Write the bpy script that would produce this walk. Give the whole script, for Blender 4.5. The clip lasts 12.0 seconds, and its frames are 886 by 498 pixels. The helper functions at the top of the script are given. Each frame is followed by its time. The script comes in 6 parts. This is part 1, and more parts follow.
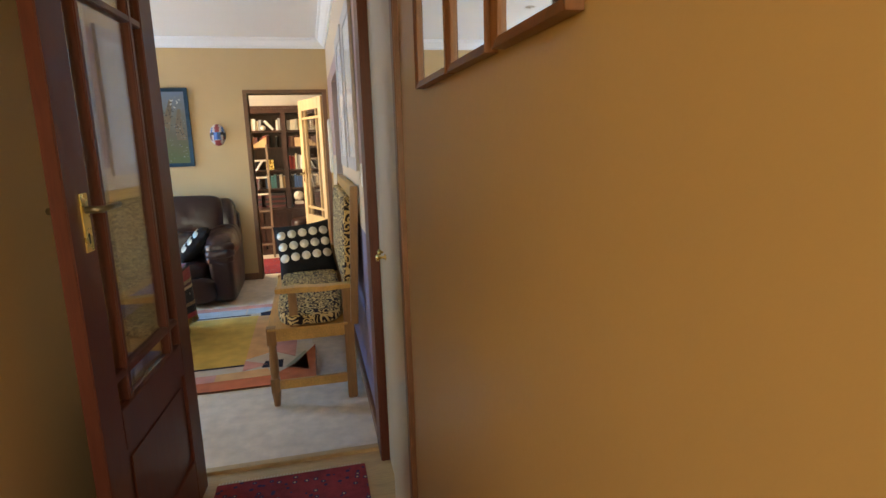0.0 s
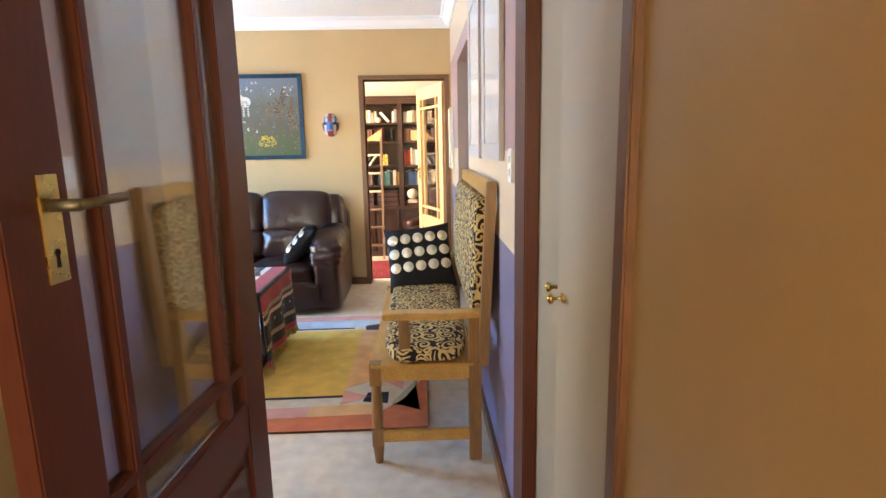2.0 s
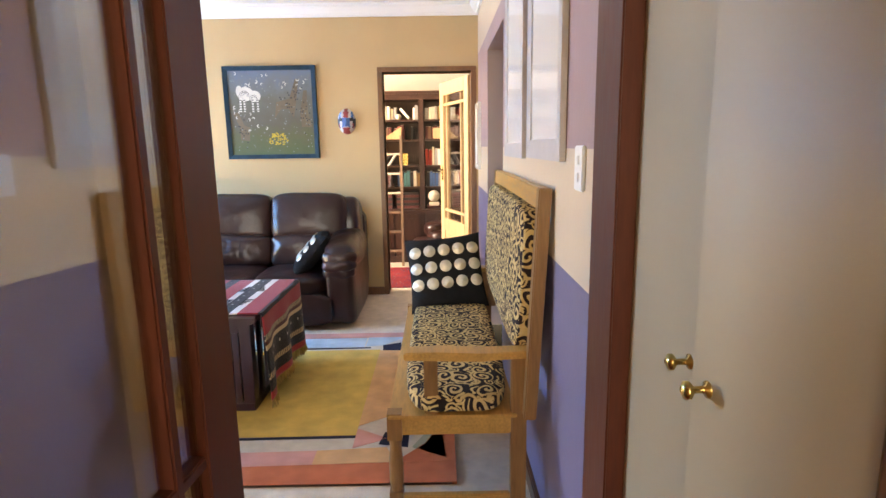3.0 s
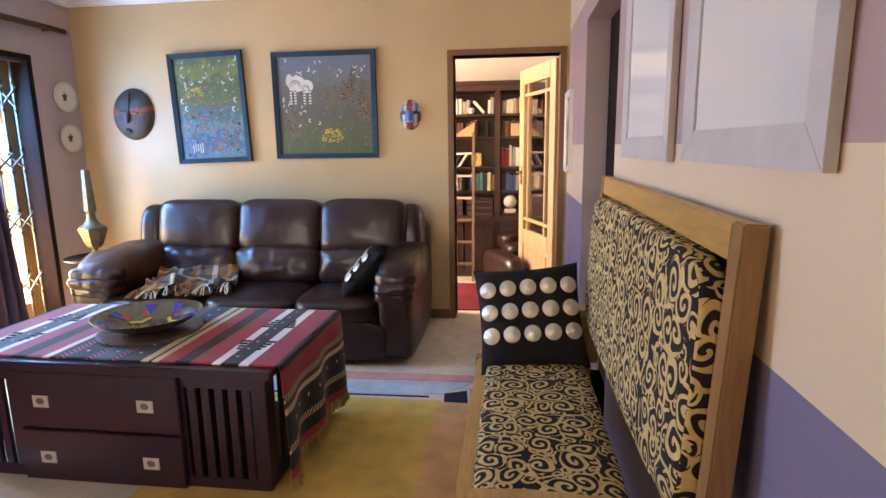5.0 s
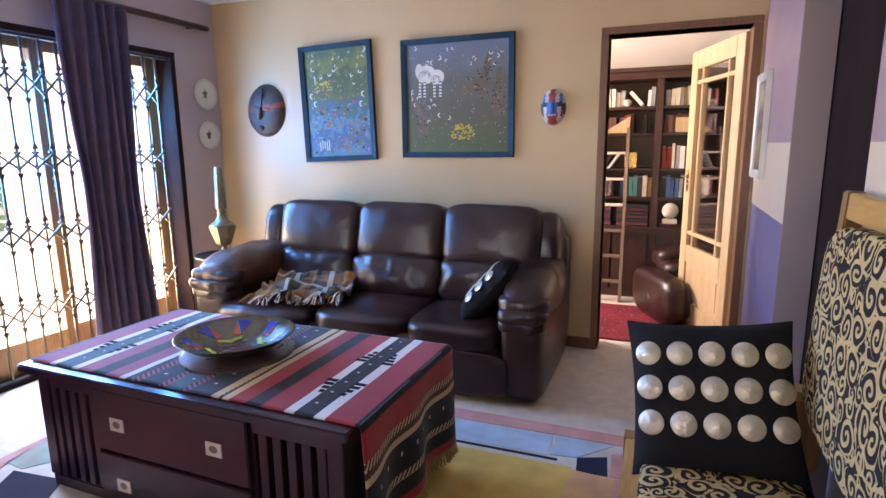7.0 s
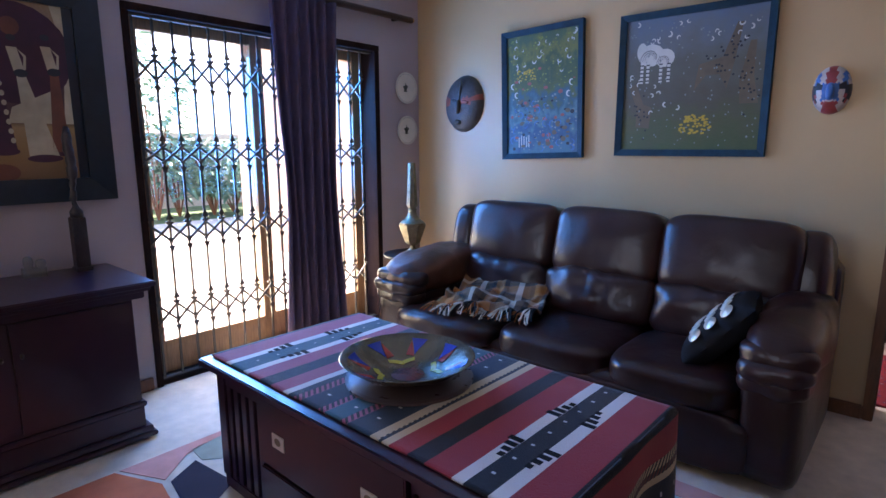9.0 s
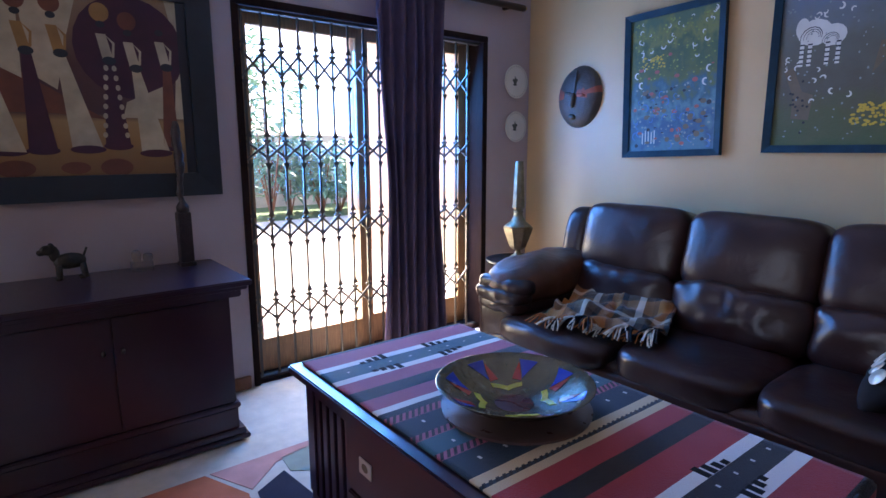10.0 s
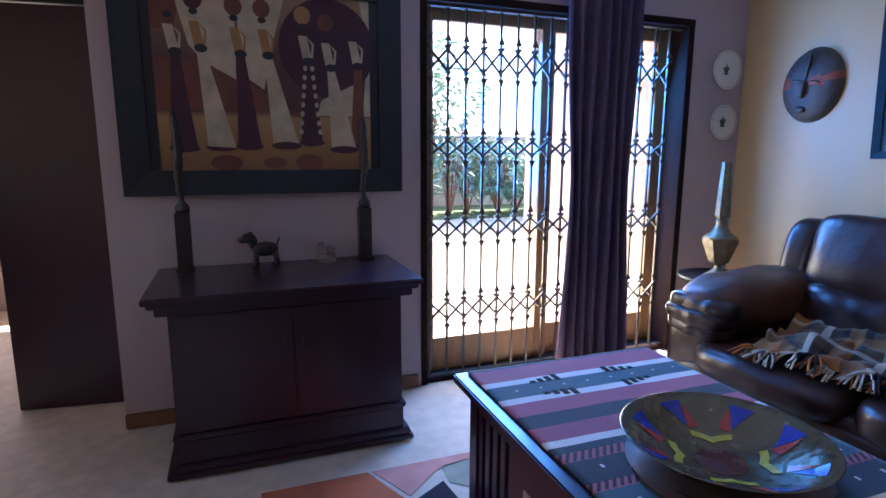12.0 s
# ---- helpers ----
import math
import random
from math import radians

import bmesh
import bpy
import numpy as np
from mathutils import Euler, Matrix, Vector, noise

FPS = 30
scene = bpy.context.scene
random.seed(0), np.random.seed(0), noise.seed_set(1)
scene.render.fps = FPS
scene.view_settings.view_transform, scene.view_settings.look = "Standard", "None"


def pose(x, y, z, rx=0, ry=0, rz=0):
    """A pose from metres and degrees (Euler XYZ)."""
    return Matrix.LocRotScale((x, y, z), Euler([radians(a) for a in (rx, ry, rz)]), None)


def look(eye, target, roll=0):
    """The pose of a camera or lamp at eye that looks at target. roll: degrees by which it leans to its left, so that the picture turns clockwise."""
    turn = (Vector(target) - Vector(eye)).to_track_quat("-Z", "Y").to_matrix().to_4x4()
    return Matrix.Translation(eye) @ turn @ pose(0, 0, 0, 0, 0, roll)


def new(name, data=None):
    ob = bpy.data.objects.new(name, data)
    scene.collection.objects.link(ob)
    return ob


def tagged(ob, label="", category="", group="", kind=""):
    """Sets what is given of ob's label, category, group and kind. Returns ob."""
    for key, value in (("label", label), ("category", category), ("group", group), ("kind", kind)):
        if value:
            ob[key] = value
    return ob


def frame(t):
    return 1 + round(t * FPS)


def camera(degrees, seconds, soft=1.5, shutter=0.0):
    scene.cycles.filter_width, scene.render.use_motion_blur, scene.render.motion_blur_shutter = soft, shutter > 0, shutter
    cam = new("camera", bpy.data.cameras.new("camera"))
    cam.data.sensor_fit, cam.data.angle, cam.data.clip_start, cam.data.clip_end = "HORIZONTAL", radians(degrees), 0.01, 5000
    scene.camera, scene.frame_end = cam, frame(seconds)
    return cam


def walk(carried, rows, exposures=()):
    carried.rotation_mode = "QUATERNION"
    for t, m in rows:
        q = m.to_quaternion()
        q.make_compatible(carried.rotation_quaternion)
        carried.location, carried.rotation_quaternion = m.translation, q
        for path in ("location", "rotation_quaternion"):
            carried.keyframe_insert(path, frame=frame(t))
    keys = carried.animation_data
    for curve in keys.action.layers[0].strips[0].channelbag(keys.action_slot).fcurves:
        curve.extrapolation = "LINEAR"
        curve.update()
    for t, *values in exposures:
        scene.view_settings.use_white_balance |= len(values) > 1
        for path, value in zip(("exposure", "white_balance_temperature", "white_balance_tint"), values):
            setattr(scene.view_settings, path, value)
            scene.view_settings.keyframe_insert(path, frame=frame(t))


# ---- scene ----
cam = camera(77.0, 12.0)
PATH = [
    (0, (0.076, 0.042, 1.483), (0.52, 1.955, 1.105), -1.7),
    (0.5, (0.079, 0.216, 1.458), (0.417, 2.151, 1.083), -1.9),
    (1, (0.079, 0.419, 1.444), (0.302, 2.372, 1.073), -1.5),
    (1.5, (0.06, 0.608, 1.421), (0.194, 2.569, 1.055), -1.5),
    (2, (0.018, 0.894, 1.405), (0.089, 2.859, 1.04), -1.1),
    (2.5, (-0.016, 1.124, 1.4), (0.03, 3.09, 1.034), -0.8),
    (3, (-0.033, 1.383, 1.396), (-0.024, 3.349, 1.031), -0.9),
    (3.2, (-0.039, 1.494, 1.398), (-0.055, 3.46, 1.034), -0.8),
    (4.8, (-0.087, 2.162, 1.387), (-0.296, 4.118, 1.026), -0.6),
    (5, (-0.08, 2.224, 1.386), (-0.325, 4.175, 1.022), -0.8),
    (5.5, (-0.115, 2.373, 1.375), (-0.43, 4.315, 1.014), -0.8),
    (6, (-0.143, 2.559, 1.375), (-0.597, 4.473, 1.016), -0.6),
    (6.5, (-0.141, 2.693, 1.381), (-0.712, 4.575, 1.019), -0.6),
    (7, (-0.157, 2.815, 1.385), (-0.884, 4.642, 1.02), -0.6),
    (7.2, (-0.136, 2.856, 1.381), (-0.938, 4.652, 1.021), -0.9),
    (8.8, (-0.392, 3.212, 1.338), (-1.647, 4.73, 0.992), -0.5),
    (9, (-0.44, 3.214, 1.356), (-1.737, 4.694, 0.996), -0.1),
    (9.5, (-0.545, 3.298, 1.33), (-1.967, 4.661, 0.98), -0.2),
    (10, (-0.654, 3.381, 1.319), (-2.198, 4.604, 0.969), -0.1),
    (10.5, (-0.731, 3.429, 1.304), (-2.381, 4.505, 0.958), -0.0),
    (11, (-0.772, 3.451, 1.285), (-2.521, 4.363, 0.951), -0.1),
    (11.5, (-0.803, 3.453, 1.292), (-2.609, 4.243, 0.955), 0.1),
    (12, (-0.834, 3.465, 1.299), (-2.679, 4.155, 0.954), 0.2),
]
walk(cam, [(t, look(eye, target, roll)) for t, eye, target, roll in PATH],
     exposures=[(0.0, 3.85, 9700, 14), (1.0, 4.25, 9500, 15), (2.5, 4.65, 9300, 19), (3.2, 4.35, 9400, 22),
                (4.8, 3.9, 9500, 29), (5.5, 3.83, 9500, 32), (6.3, 3.8, 8900, 33), (7.2, 3.77, 7100, 31),
                (8.8, 2.92, 6300, 31), (10.0, 2.80, 6150, 31), (12.0, 2.74, 5900, 30)])

import itertools

# ---- light ----
world = bpy.data.worlds.new("world")
scene.world = world
world.use_nodes = True
wn = world.node_tree
sky = wn.nodes.new("ShaderNodeTexSky")
sky.sky_type = "NISHITA"
sky.sun_disc = False
sky.sun_elevation, sky.sun_rotation = radians(58), radians(285)
wn.links.new(sky.outputs[0], wn.nodes["Background"].inputs[0])
wn.nodes["Background"].inputs[1].default_value = 0.15

sun = new("sun", bpy.data.lights.new("sun", "SUN"))
sun.data.energy, sun.data.angle, sun.data.color = 4.5, radians(0.5), (1.0, 0.95, 0.86)
sun.matrix_world = look((-6, 3.2, 9.6), (0, 4.8, 0))


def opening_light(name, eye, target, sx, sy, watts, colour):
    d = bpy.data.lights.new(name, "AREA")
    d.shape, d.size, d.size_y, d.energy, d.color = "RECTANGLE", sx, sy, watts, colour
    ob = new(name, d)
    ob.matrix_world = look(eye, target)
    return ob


opening_light("sliding_door_sky_light", (-3.90, 5.27, 1.48), (0, 5.0, 0.45), 1.5, 0.90, 24, (0.04, 0.35, 1.0))
opening_light("sliding_door_patio_light", (-3.90, 5.27, 0.50), (0, 5.0, 0.8), 1.7, 0.80, 11, (1.0, 0.95, 0.60))
# Added fill for the study; its window is never in view.
opening_light("study_fill_light", (-2.52, 7.3, 1.5), (1.0, 7.6, 1.5), 1.0, 1.2, 10, (0.90, 0.95, 1.0))
# Warm fill from the left, set in an unseen window gap.
opening_light("side_room_fill_light", (-6.22, 1.65, 1.5), (-3.0, 2.4, 0.6), 1.2, 1.4, 3.0, (1.0, 0.80, 0.52))
# Made-up warm fill behind the camera that brightens the hall.
opening_light("hall_end_fill_light", (-0.2, -0.74, 1.55), (-0.1, 3.0, 1.3), 0.72, 1.45, 0.60, (1.0, 0.82, 0.38))
# Invented weak fill facing the sofa; no window is known here.
opening_light("lounge_end_fill_light", (-2.2, 0.24, 1.5), (-2.0, 5.0, 1.4), 1.7, 1.4, 0.7, (1.0, 0.82, 0.60))

# ---- materials ----


def material(name, colour, rough=0.5, metal=0.0, scale=12.0, vary=0.12, bump=0.0, bscale=80.0, rvary=0.1, coat=0.0, spec=0.5, stretch=(1, 1, 1), space="Object"):
    """A surface with colour variation at two scales and a fine relief."""
    m = bpy.data.materials.new(name)
    m.use_nodes = True
    nt = m.node_tree
    b = nt.nodes["Principled BSDF"]
    b.inputs["Roughness"].default_value, b.inputs["Metallic"].default_value = rough, metal
    b.inputs["Coat Weight"].default_value, b.inputs["Specular IOR Level"].default_value = coat, spec
    b.inputs["Coat Roughness"].default_value = 0.15
    tc = nt.nodes.new("ShaderNodeTexCoord")
    mp = nt.nodes.new("ShaderNodeMapping")
    mp.inputs["Scale"].default_value = stretch
    nt.links.new(tc.outputs[space], mp.inputs[0])
    n1, n2 = nt.nodes.new("ShaderNodeTexNoise"), nt.nodes.new("ShaderNodeTexNoise")
    for n, s in ((n1, scale), (n2, scale / 9)):
        n.inputs["Scale"].default_value, n.inputs["Detail"].default_value = s, 5
        nt.links.new(mp.outputs[0], n.inputs["Vector"])
    mix = nt.nodes.new("ShaderNodeMath")
    mix.operation = "ADD"
    nt.links.new(n1.outputs["Fac"], mix.inputs[0]), nt.links.new(n2.outputs["Fac"], mix.inputs[1])
    ramp = nt.nodes.new("ShaderNodeValToRGB")
    dark, light = [max(0, c * (1 - vary)) for c in colour], [min(1, c * (1 + vary)) for c in colour]
    ramp.color_ramp.elements[0].position, ramp.color_ramp.elements[0].color = 0.35, (*dark, 1)
    ramp.color_ramp.elements[1].position, ramp.color_ramp.elements[1].color = 0.65, (*light, 1)
    half = nt.nodes.new("ShaderNodeMath")
    half.operation = "MULTIPLY"
    half.inputs[1].default_value = 0.5
    nt.links.new(mix.outputs[0], half.inputs[0]), nt.links.new(half.outputs[0], ramp.inputs[0])
    nt.links.new(ramp.outputs[0], b.inputs["Base Color"])
    rr = nt.nodes.new("ShaderNodeMapRange")
    rr.inputs["To Min"].default_value, rr.inputs["To Max"].default_value = max(0.02, rough - rvary), min(1, rough + rvary)
    nt.links.new(n1.outputs["Fac"], rr.inputs[0]), nt.links.new(rr.outputs[0], b.inputs["Roughness"])
    if bump:
        n3, bp = nt.nodes.new("ShaderNodeTexNoise"), nt.nodes.new("ShaderNodeBump")
        n3.inputs["Scale"].default_value, n3.inputs["Detail"].default_value = bscale, 4
        bp.inputs["Strength"].default_value, bp.inputs["Distance"].default_value = bump, 0.01
        nt.links.new(mp.outputs[0], n3.inputs["Vector"]), nt.links.new(n3.outputs["Fac"], bp.inputs["Height"])
        nt.links.new(bp.outputs[0], b.inputs["Normal"])
    return m


def nodes_of(m):
    return m.node_tree, m.node_tree.nodes["Principled BSDF"]


def math_node(nt, op, a, b=None, c=None):
    n = nt.nodes.new("ShaderNodeMath")
    n.operation = op
    for i, v in enumerate((a, b, c)):
        if v is None:
            continue
        if isinstance(v, (int, float)):
            n.inputs[i].default_value = v
        else:
            nt.links.new(v, n.inputs[i])
    return n.outputs[0]


def steps(nt, value, stops):
    """A ramp of flat colours: (position, colour)."""
    r = nt.nodes.new("ShaderNodeValToRGB")
    r.color_ramp.interpolation = "CONSTANT"
    e = r.color_ramp.elements
    e[0].position, e[0].color = stops[0][0], (*stops[0][1], 1)
    e[1].position, e[1].color = stops[1][0], (*stops[1][1], 1)
    for p, c in stops[2:]:
        e.new(p).color = (*c, 1)
    nt.links.new(value, r.inputs[0])
    return r.outputs[0]


def blend(nt, fac, a, b):
    n = nt.nodes.new("ShaderNodeMix")
    n.data_type = "RGBA"
    for i, v in ((0, fac), (6, a), (7, b)):
        if isinstance(v, (int, float)):
            n.inputs[i].default_value = v
        elif isinstance(v, tuple):
            n.inputs[i].default_value = (*v, 1)
        else:
            nt.links.new(v, n.inputs[i])
    return n.outputs[2]


def over_base(m, make):
    """Lays make(nt, old colour) over a material's base colour."""
    nt, b = nodes_of(m)
    old = b.inputs["Base Color"].links[0].from_socket
    nt.links.new(make(nt, old), b.inputs["Base Color"])
    return m


OCHRE = material("ochre wall paint", (0.56, 0.375, 0.185), 0.42, scale=3, vary=0.05, bump=0.05, bscale=60)
LILAC = material("lilac grey wall paint", (0.42, 0.33, 0.32), 0.5, scale=3, vary=0.05, bump=0.05, bscale=60)
CREAM = material("cream wall paint", (0.62, 0.53, 0.42), 0.5, scale=3, vary=0.05, bump=0.05, bscale=60)
STUDYWHITE = material("off-white study paint", (0.76, 0.72, 0.65), 0.5, scale=3, vary=0.04, bump=0.05, bscale=60)
BANDED = material("banded wall paint", (0.64, 0.49, 0.335), 0.48, scale=3, vary=0.04, bump=0.05, bscale=60)


def bands(nt, old):
    sep = nt.nodes.new("ShaderNodeSeparateXYZ")
    geo = nt.nodes.new("ShaderNodeNewGeometry")
    nt.links.new(geo.outputs["Position"], sep.inputs[0])
    z = math_node(nt, "DIVIDE", sep.outputs[2], 3.0)
    paint = steps(nt, z, [(0, (0.16, 0.138, 0.225)), (0.34, (1, 1, 1)), (0.46, (0.38, 0.245, 0.235)), (0.73, (1, 1, 1))])
    plain = nt.nodes.new("ShaderNodeValToRGB")
    plain.color_ramp.interpolation = "CONSTANT"
    plain.color_ramp.elements[0].color, plain.color_ramp.elements[1].color = (1, 1, 1, 1), (0, 0, 0, 1)
    plain.color_ramp.elements[1].position = 0.34
    e = plain.color_ramp.elements
    e.new(0.46).color, e.new(0.73).color = (1, 1, 1, 1), (0, 0, 0, 1)
    nt.links.new(z, plain.inputs[0])
    return blend(nt, plain.outputs[0], old, paint)


over_base(BANDED, bands)
WHITE = material("white ceiling paint", (0.80, 0.79, 0.77), 0.6, scale=2, vary=0.03, bump=0.04, bscale=90)
GLOSSWHITE = material("glossy cream cupboard paint", (0.46, 0.36, 0.225), 0.42, scale=3, vary=0.04, bump=0.02, bscale=30, coat=0.05)
CARPET = material("beige carpet", (0.66, 0.58, 0.47), 0.95, scale=14, vary=0.16, bump=0.6, bscale=420, spec=0.1)
LAMINATE = material("pale oak laminate", (0.45, 0.30, 0.15), 0.35, scale=20, vary=0.2, stretch=(1, 8, 1))
REDRUG = material("red patterned rug wool", (0.22, 0.03, 0.035), 0.95, scale=30, vary=0.3, bump=0.5, bscale=300, spec=0.1)


def persian(nt, old):
    tc = nt.nodes.new("ShaderNodeTexCoord")
    v = nt.nodes.new("ShaderNodeTexVoronoi")
    v.inputs["Scale"].default_value = 26
    nt.links.new(tc.outputs["Object"], v.inputs["Vector"])
    spot = math_node(nt, "LESS_THAN", v.outputs["Distance"], 0.30)
    core = math_node(nt, "LESS_THAN", v.outputs["Distance"], 0.14)
    return blend(nt, core, blend(nt, spot, old, (0.05, 0.03, 0.08)), (0.45, 0.33, 0.2))


over_base(REDRUG, persian)
MAHOGANY = material("dark red mahogany", (0.118, 0.028, 0.014), 0.45, scale=18, vary=0.18, bump=0.015, bscale=60, spec=0.3, coat=0.06, stretch=(6, 6, 0.8))
DARKWOOD = material("dark plum-stained wood", (0.029, 0.0085, 0.018), 0.30, scale=16, vary=0.12, bump=0.006, bscale=60, rvary=0.03, coat=0.35, stretch=(0.8, 6, 6))
SHELFWOOD = material("dark bookcase wood", (0.045, 0.018, 0.014), 0.4, scale=16, vary=0.4, bump=0.05, bscale=50, stretch=(5, 5, 0.7))
BROWNWOOD = material("brown door-frame wood", (0.18, 0.072, 0.030), 0.42, scale=18, vary=0.3, bump=0.06, bscale=50, stretch=(6, 6, 0.8))
# Lighter brown wood for the leaves; the daylight on them is painted in.
LEAFWOOD_LIT = material("brown sliding-door timber with sunlight painted in", (0.30, 0.165, 0.075), 0.45, scale=18, vary=0.3, bump=0.05, bscale=50, stretch=(6, 6, 0.8))
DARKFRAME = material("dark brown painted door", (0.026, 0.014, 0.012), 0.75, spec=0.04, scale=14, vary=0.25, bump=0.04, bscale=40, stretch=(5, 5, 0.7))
PINE = material("varnished pine", (0.50, 0.34, 0.18), 0.36, scale=14, vary=0.22, bump=0.05, bscale=50, coat=0.15, stretch=(7, 7, 0.7))
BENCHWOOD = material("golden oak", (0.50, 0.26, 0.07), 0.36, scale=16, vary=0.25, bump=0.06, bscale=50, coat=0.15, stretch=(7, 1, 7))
# Same oak made darker: the shade on the uprights is put into its colour.
BENCHLEG_SHADED = material("golden oak with the uprights' shade painted in", (0.25, 0.118, 0.038), 0.38, scale=16, vary=0.25, bump=0.06, bscale=50, coat=0.15, stretch=(7, 7, 0.8))
LEATHER = material("dark brown leather", (0.028, 0.0092, 0.0074), 0.32, scale=7, vary=0.25, bump=0.06, bscale=140, rvary=0.05, spec=0.42)
# Lighter, browner leather than the rest, for the left arm pad.
TANLEATHER = material("lighter tan-brown leather", (0.10, 0.034, 0.015), 0.42, scale=7, vary=0.3, bump=0.08, bscale=140, spec=0.4)


def creased(m, scale, strength):
    """Soft creases under the fine grain of a hide."""
    nt, b = nodes_of(m)
    fine = b.inputs["Normal"].links[0].from_node
    tc, n, bp = nt.nodes.new("ShaderNodeTexCoord"), nt.nodes.new("ShaderNodeTexNoise"), nt.nodes.new("ShaderNodeBump")
    n.inputs["Scale"].default_value, n.inputs["Detail"].default_value, n.inputs["Distortion"].default_value = scale, 3, 1.2
    bp.inputs["Strength"].default_value, bp.inputs["Distance"].default_value = strength, 0.03
    nt.links.new(tc.outputs["Object"], n.inputs["Vector"]), nt.links.new(n.outputs["Fac"], bp.inputs["Height"]), nt.links.new(bp.outputs[0], fine.inputs["Normal"])
    nt.links.new(bp.outputs[0], b.inputs["Coat Normal"])


creased(LEATHER, 8, 0.13)
creased(TANLEATHER, 8, 0.18)
BLACKCLOTH = material("black cotton cloth", (0.012, 0.011, 0.012), 0.9, scale=40, vary=0.3, bump=0.4, bscale=500, spec=0.2)
SHELLDISC = material("pale shell disc", (0.62, 0.55, 0.44), 0.36, 0.55, scale=30, vary=0.15, bump=0.3, bscale=120)
BRASS = material("brass", (0.66, 0.47, 0.18), 0.28, 1.0, scale=30, vary=0.15)
AGEDBRASS = material("aged silvery brass", (0.20, 0.165, 0.105), 0.45, 0.75, scale=28, vary=0.35, bump=0.3, bscale=60)
STEEL = material("nickel plate", (0.62, 0.60, 0.55), 0.28, 1.0, scale=30, vary=0.1)
PULLMETAL = material("brushed pale nickel", (0.62, 0.58, 0.50), 0.4, 0.35, scale=30, vary=0.1)
GATESTEEL = material("bronze-painted gate steel", (0.10, 0.082, 0.064), 0.4, 0.5, scale=30, vary=0.2)
BLUEFRAME = material("blue-stained frame wood", (0.006, 0.036, 0.058), 0.6, spec=0.25, scale=20, vary=0.35, bump=0.08, bscale=60)
GREYFRAME = material("limed grey frame", (0.47, 0.44, 0.42), 0.45, scale=20, vary=0.1, bump=0.05, bscale=60)
MOUNT = material("white picture mount", (0.74, 0.73, 0.69), 0.7, scale=4, vary=0.04)
DARKGREEN = material("black-green frame wood", (0.008, 0.011, 0.014), 0.42, scale=20, vary=0.4, bump=0.06, bscale=50)
PLASTIC = material("white switch plastic", (0.80, 0.80, 0.78), 0.35, scale=5, vary=0.02)
CURTAIN = material("dark aubergine curtain cloth", (0.088, 0.060, 0.095), 0.85, scale=20, vary=0.2, bump=0.3, bscale=350, spec=0.2)
CERAMIC = material("cream glazed ceramic", (0.70, 0.66, 0.57), 0.18, scale=8, vary=0.06)
INK = material("dark green print", (0.06, 0.07, 0.05), 0.4, scale=30, vary=0.3)
CARVED = material("dark carved wood", (0.030, 0.016, 0.014), 0.42, scale=40, vary=0.4, bump=0.4, bscale=90)
PLANTGREEN = material("garden leaf", (0.17, 0.31, 0.20), 0.45, scale=9, vary=0.4)
PAVING = material("pale patio paving", (0.52, 0.46, 0.38), 0.8, scale=5, vary=0.12, bump=0.2, bscale=50)
PLASTER = material("garden wall plaster", (0.50, 0.40, 0.30), 0.85, scale=4, vary=0.12, bump=0.2, bscale=40)
BRICKS = material("face brick", (0.48, 0.34, 0.24), 0.85, scale=12, vary=0.3, bump=0.2, bscale=60)
LAWN = material("lawn", (0.10, 0.15, 0.05), 0.9, scale=30, vary=0.4, bump=0.5, bscale=90)
RUGPALE = material("pale stone rug wool", (0.58, 0.52, 0.43), 0.95, scale=20, vary=0.12, bump=0.5, bscale=380, spec=0.1)
RUGYELLOW = material("yellow rug wool", (0.62, 0.42, 0.12), 0.95, scale=9, vary=0.2, bump=0.5, bscale=380, spec=0.1)
RUGCORAL = material("coral rug wool", (0.54, 0.16, 0.08), 0.95, scale=9, vary=0.2, bump=0.5, bscale=380, spec=0.1)
RUGPINK = material("pink rug wool", (0.60, 0.30, 0.26), 0.95, scale=9, vary=0.2, bump=0.5, bscale=380, spec=0.1)
RUGPEACH = material("peach rug wool", (0.66, 0.38, 0.19), 0.95, scale=9, vary=0.2, bump=0.5, bscale=380, spec=0.1)
RUGBLUE = material("pale blue rug wool", (0.37, 0.48, 0.55), 0.95, scale=9, vary=0.2, bump=0.5, bscale=380, spec=0.1)
RUGNAVY = material("navy rug wool", (0.025, 0.028, 0.05), 0.95, scale=9, vary=0.2, bump=0.5, bscale=380, spec=0.1)
RUGSAGE = material("sage rug wool", (0.33, 0.36, 0.28), 0.95, scale=9, vary=0.2, bump=0.5, bscale=380, spec=0.1)


def glass_material(name, tint=(1, 1, 1), gloss_part=1.25, rough=0.02):
    m = bpy.data.materials.new(name)
    m.use_nodes = True
    nt = m.node_tree
    nt.nodes.clear()
    out, tr, gl, mx, fr = (nt.nodes.new("ShaderNode" + k) for k in ("OutputMaterial", "BsdfTransparent", "BsdfGlossy", "MixShader", "Fresnel"))
    tr.inputs[0].default_value = (*tint, 1)
    gl.inputs["Roughness"].default_value = rough
    fr.inputs[0].default_value = 1.5
    gloss = math_node(nt, "DIVIDE", math_node(nt, "MULTIPLY", fr.outputs[0], gloss_part), math_node(nt, "ADD", fr.outputs[0], 1.0))
    nt.links.new(gloss, mx.inputs[0]), nt.links.new(tr.outputs[0], mx.inputs[1]), nt.links.new(gl.outputs[0], mx.inputs[2])
    nt.links.new(mx.outputs[0], out.inputs[0])
    return m


GLASS = glass_material("clear pane glass")
PICTUREGLASS = glass_material("matt picture glass", gloss_part=0.55, rough=0.12)

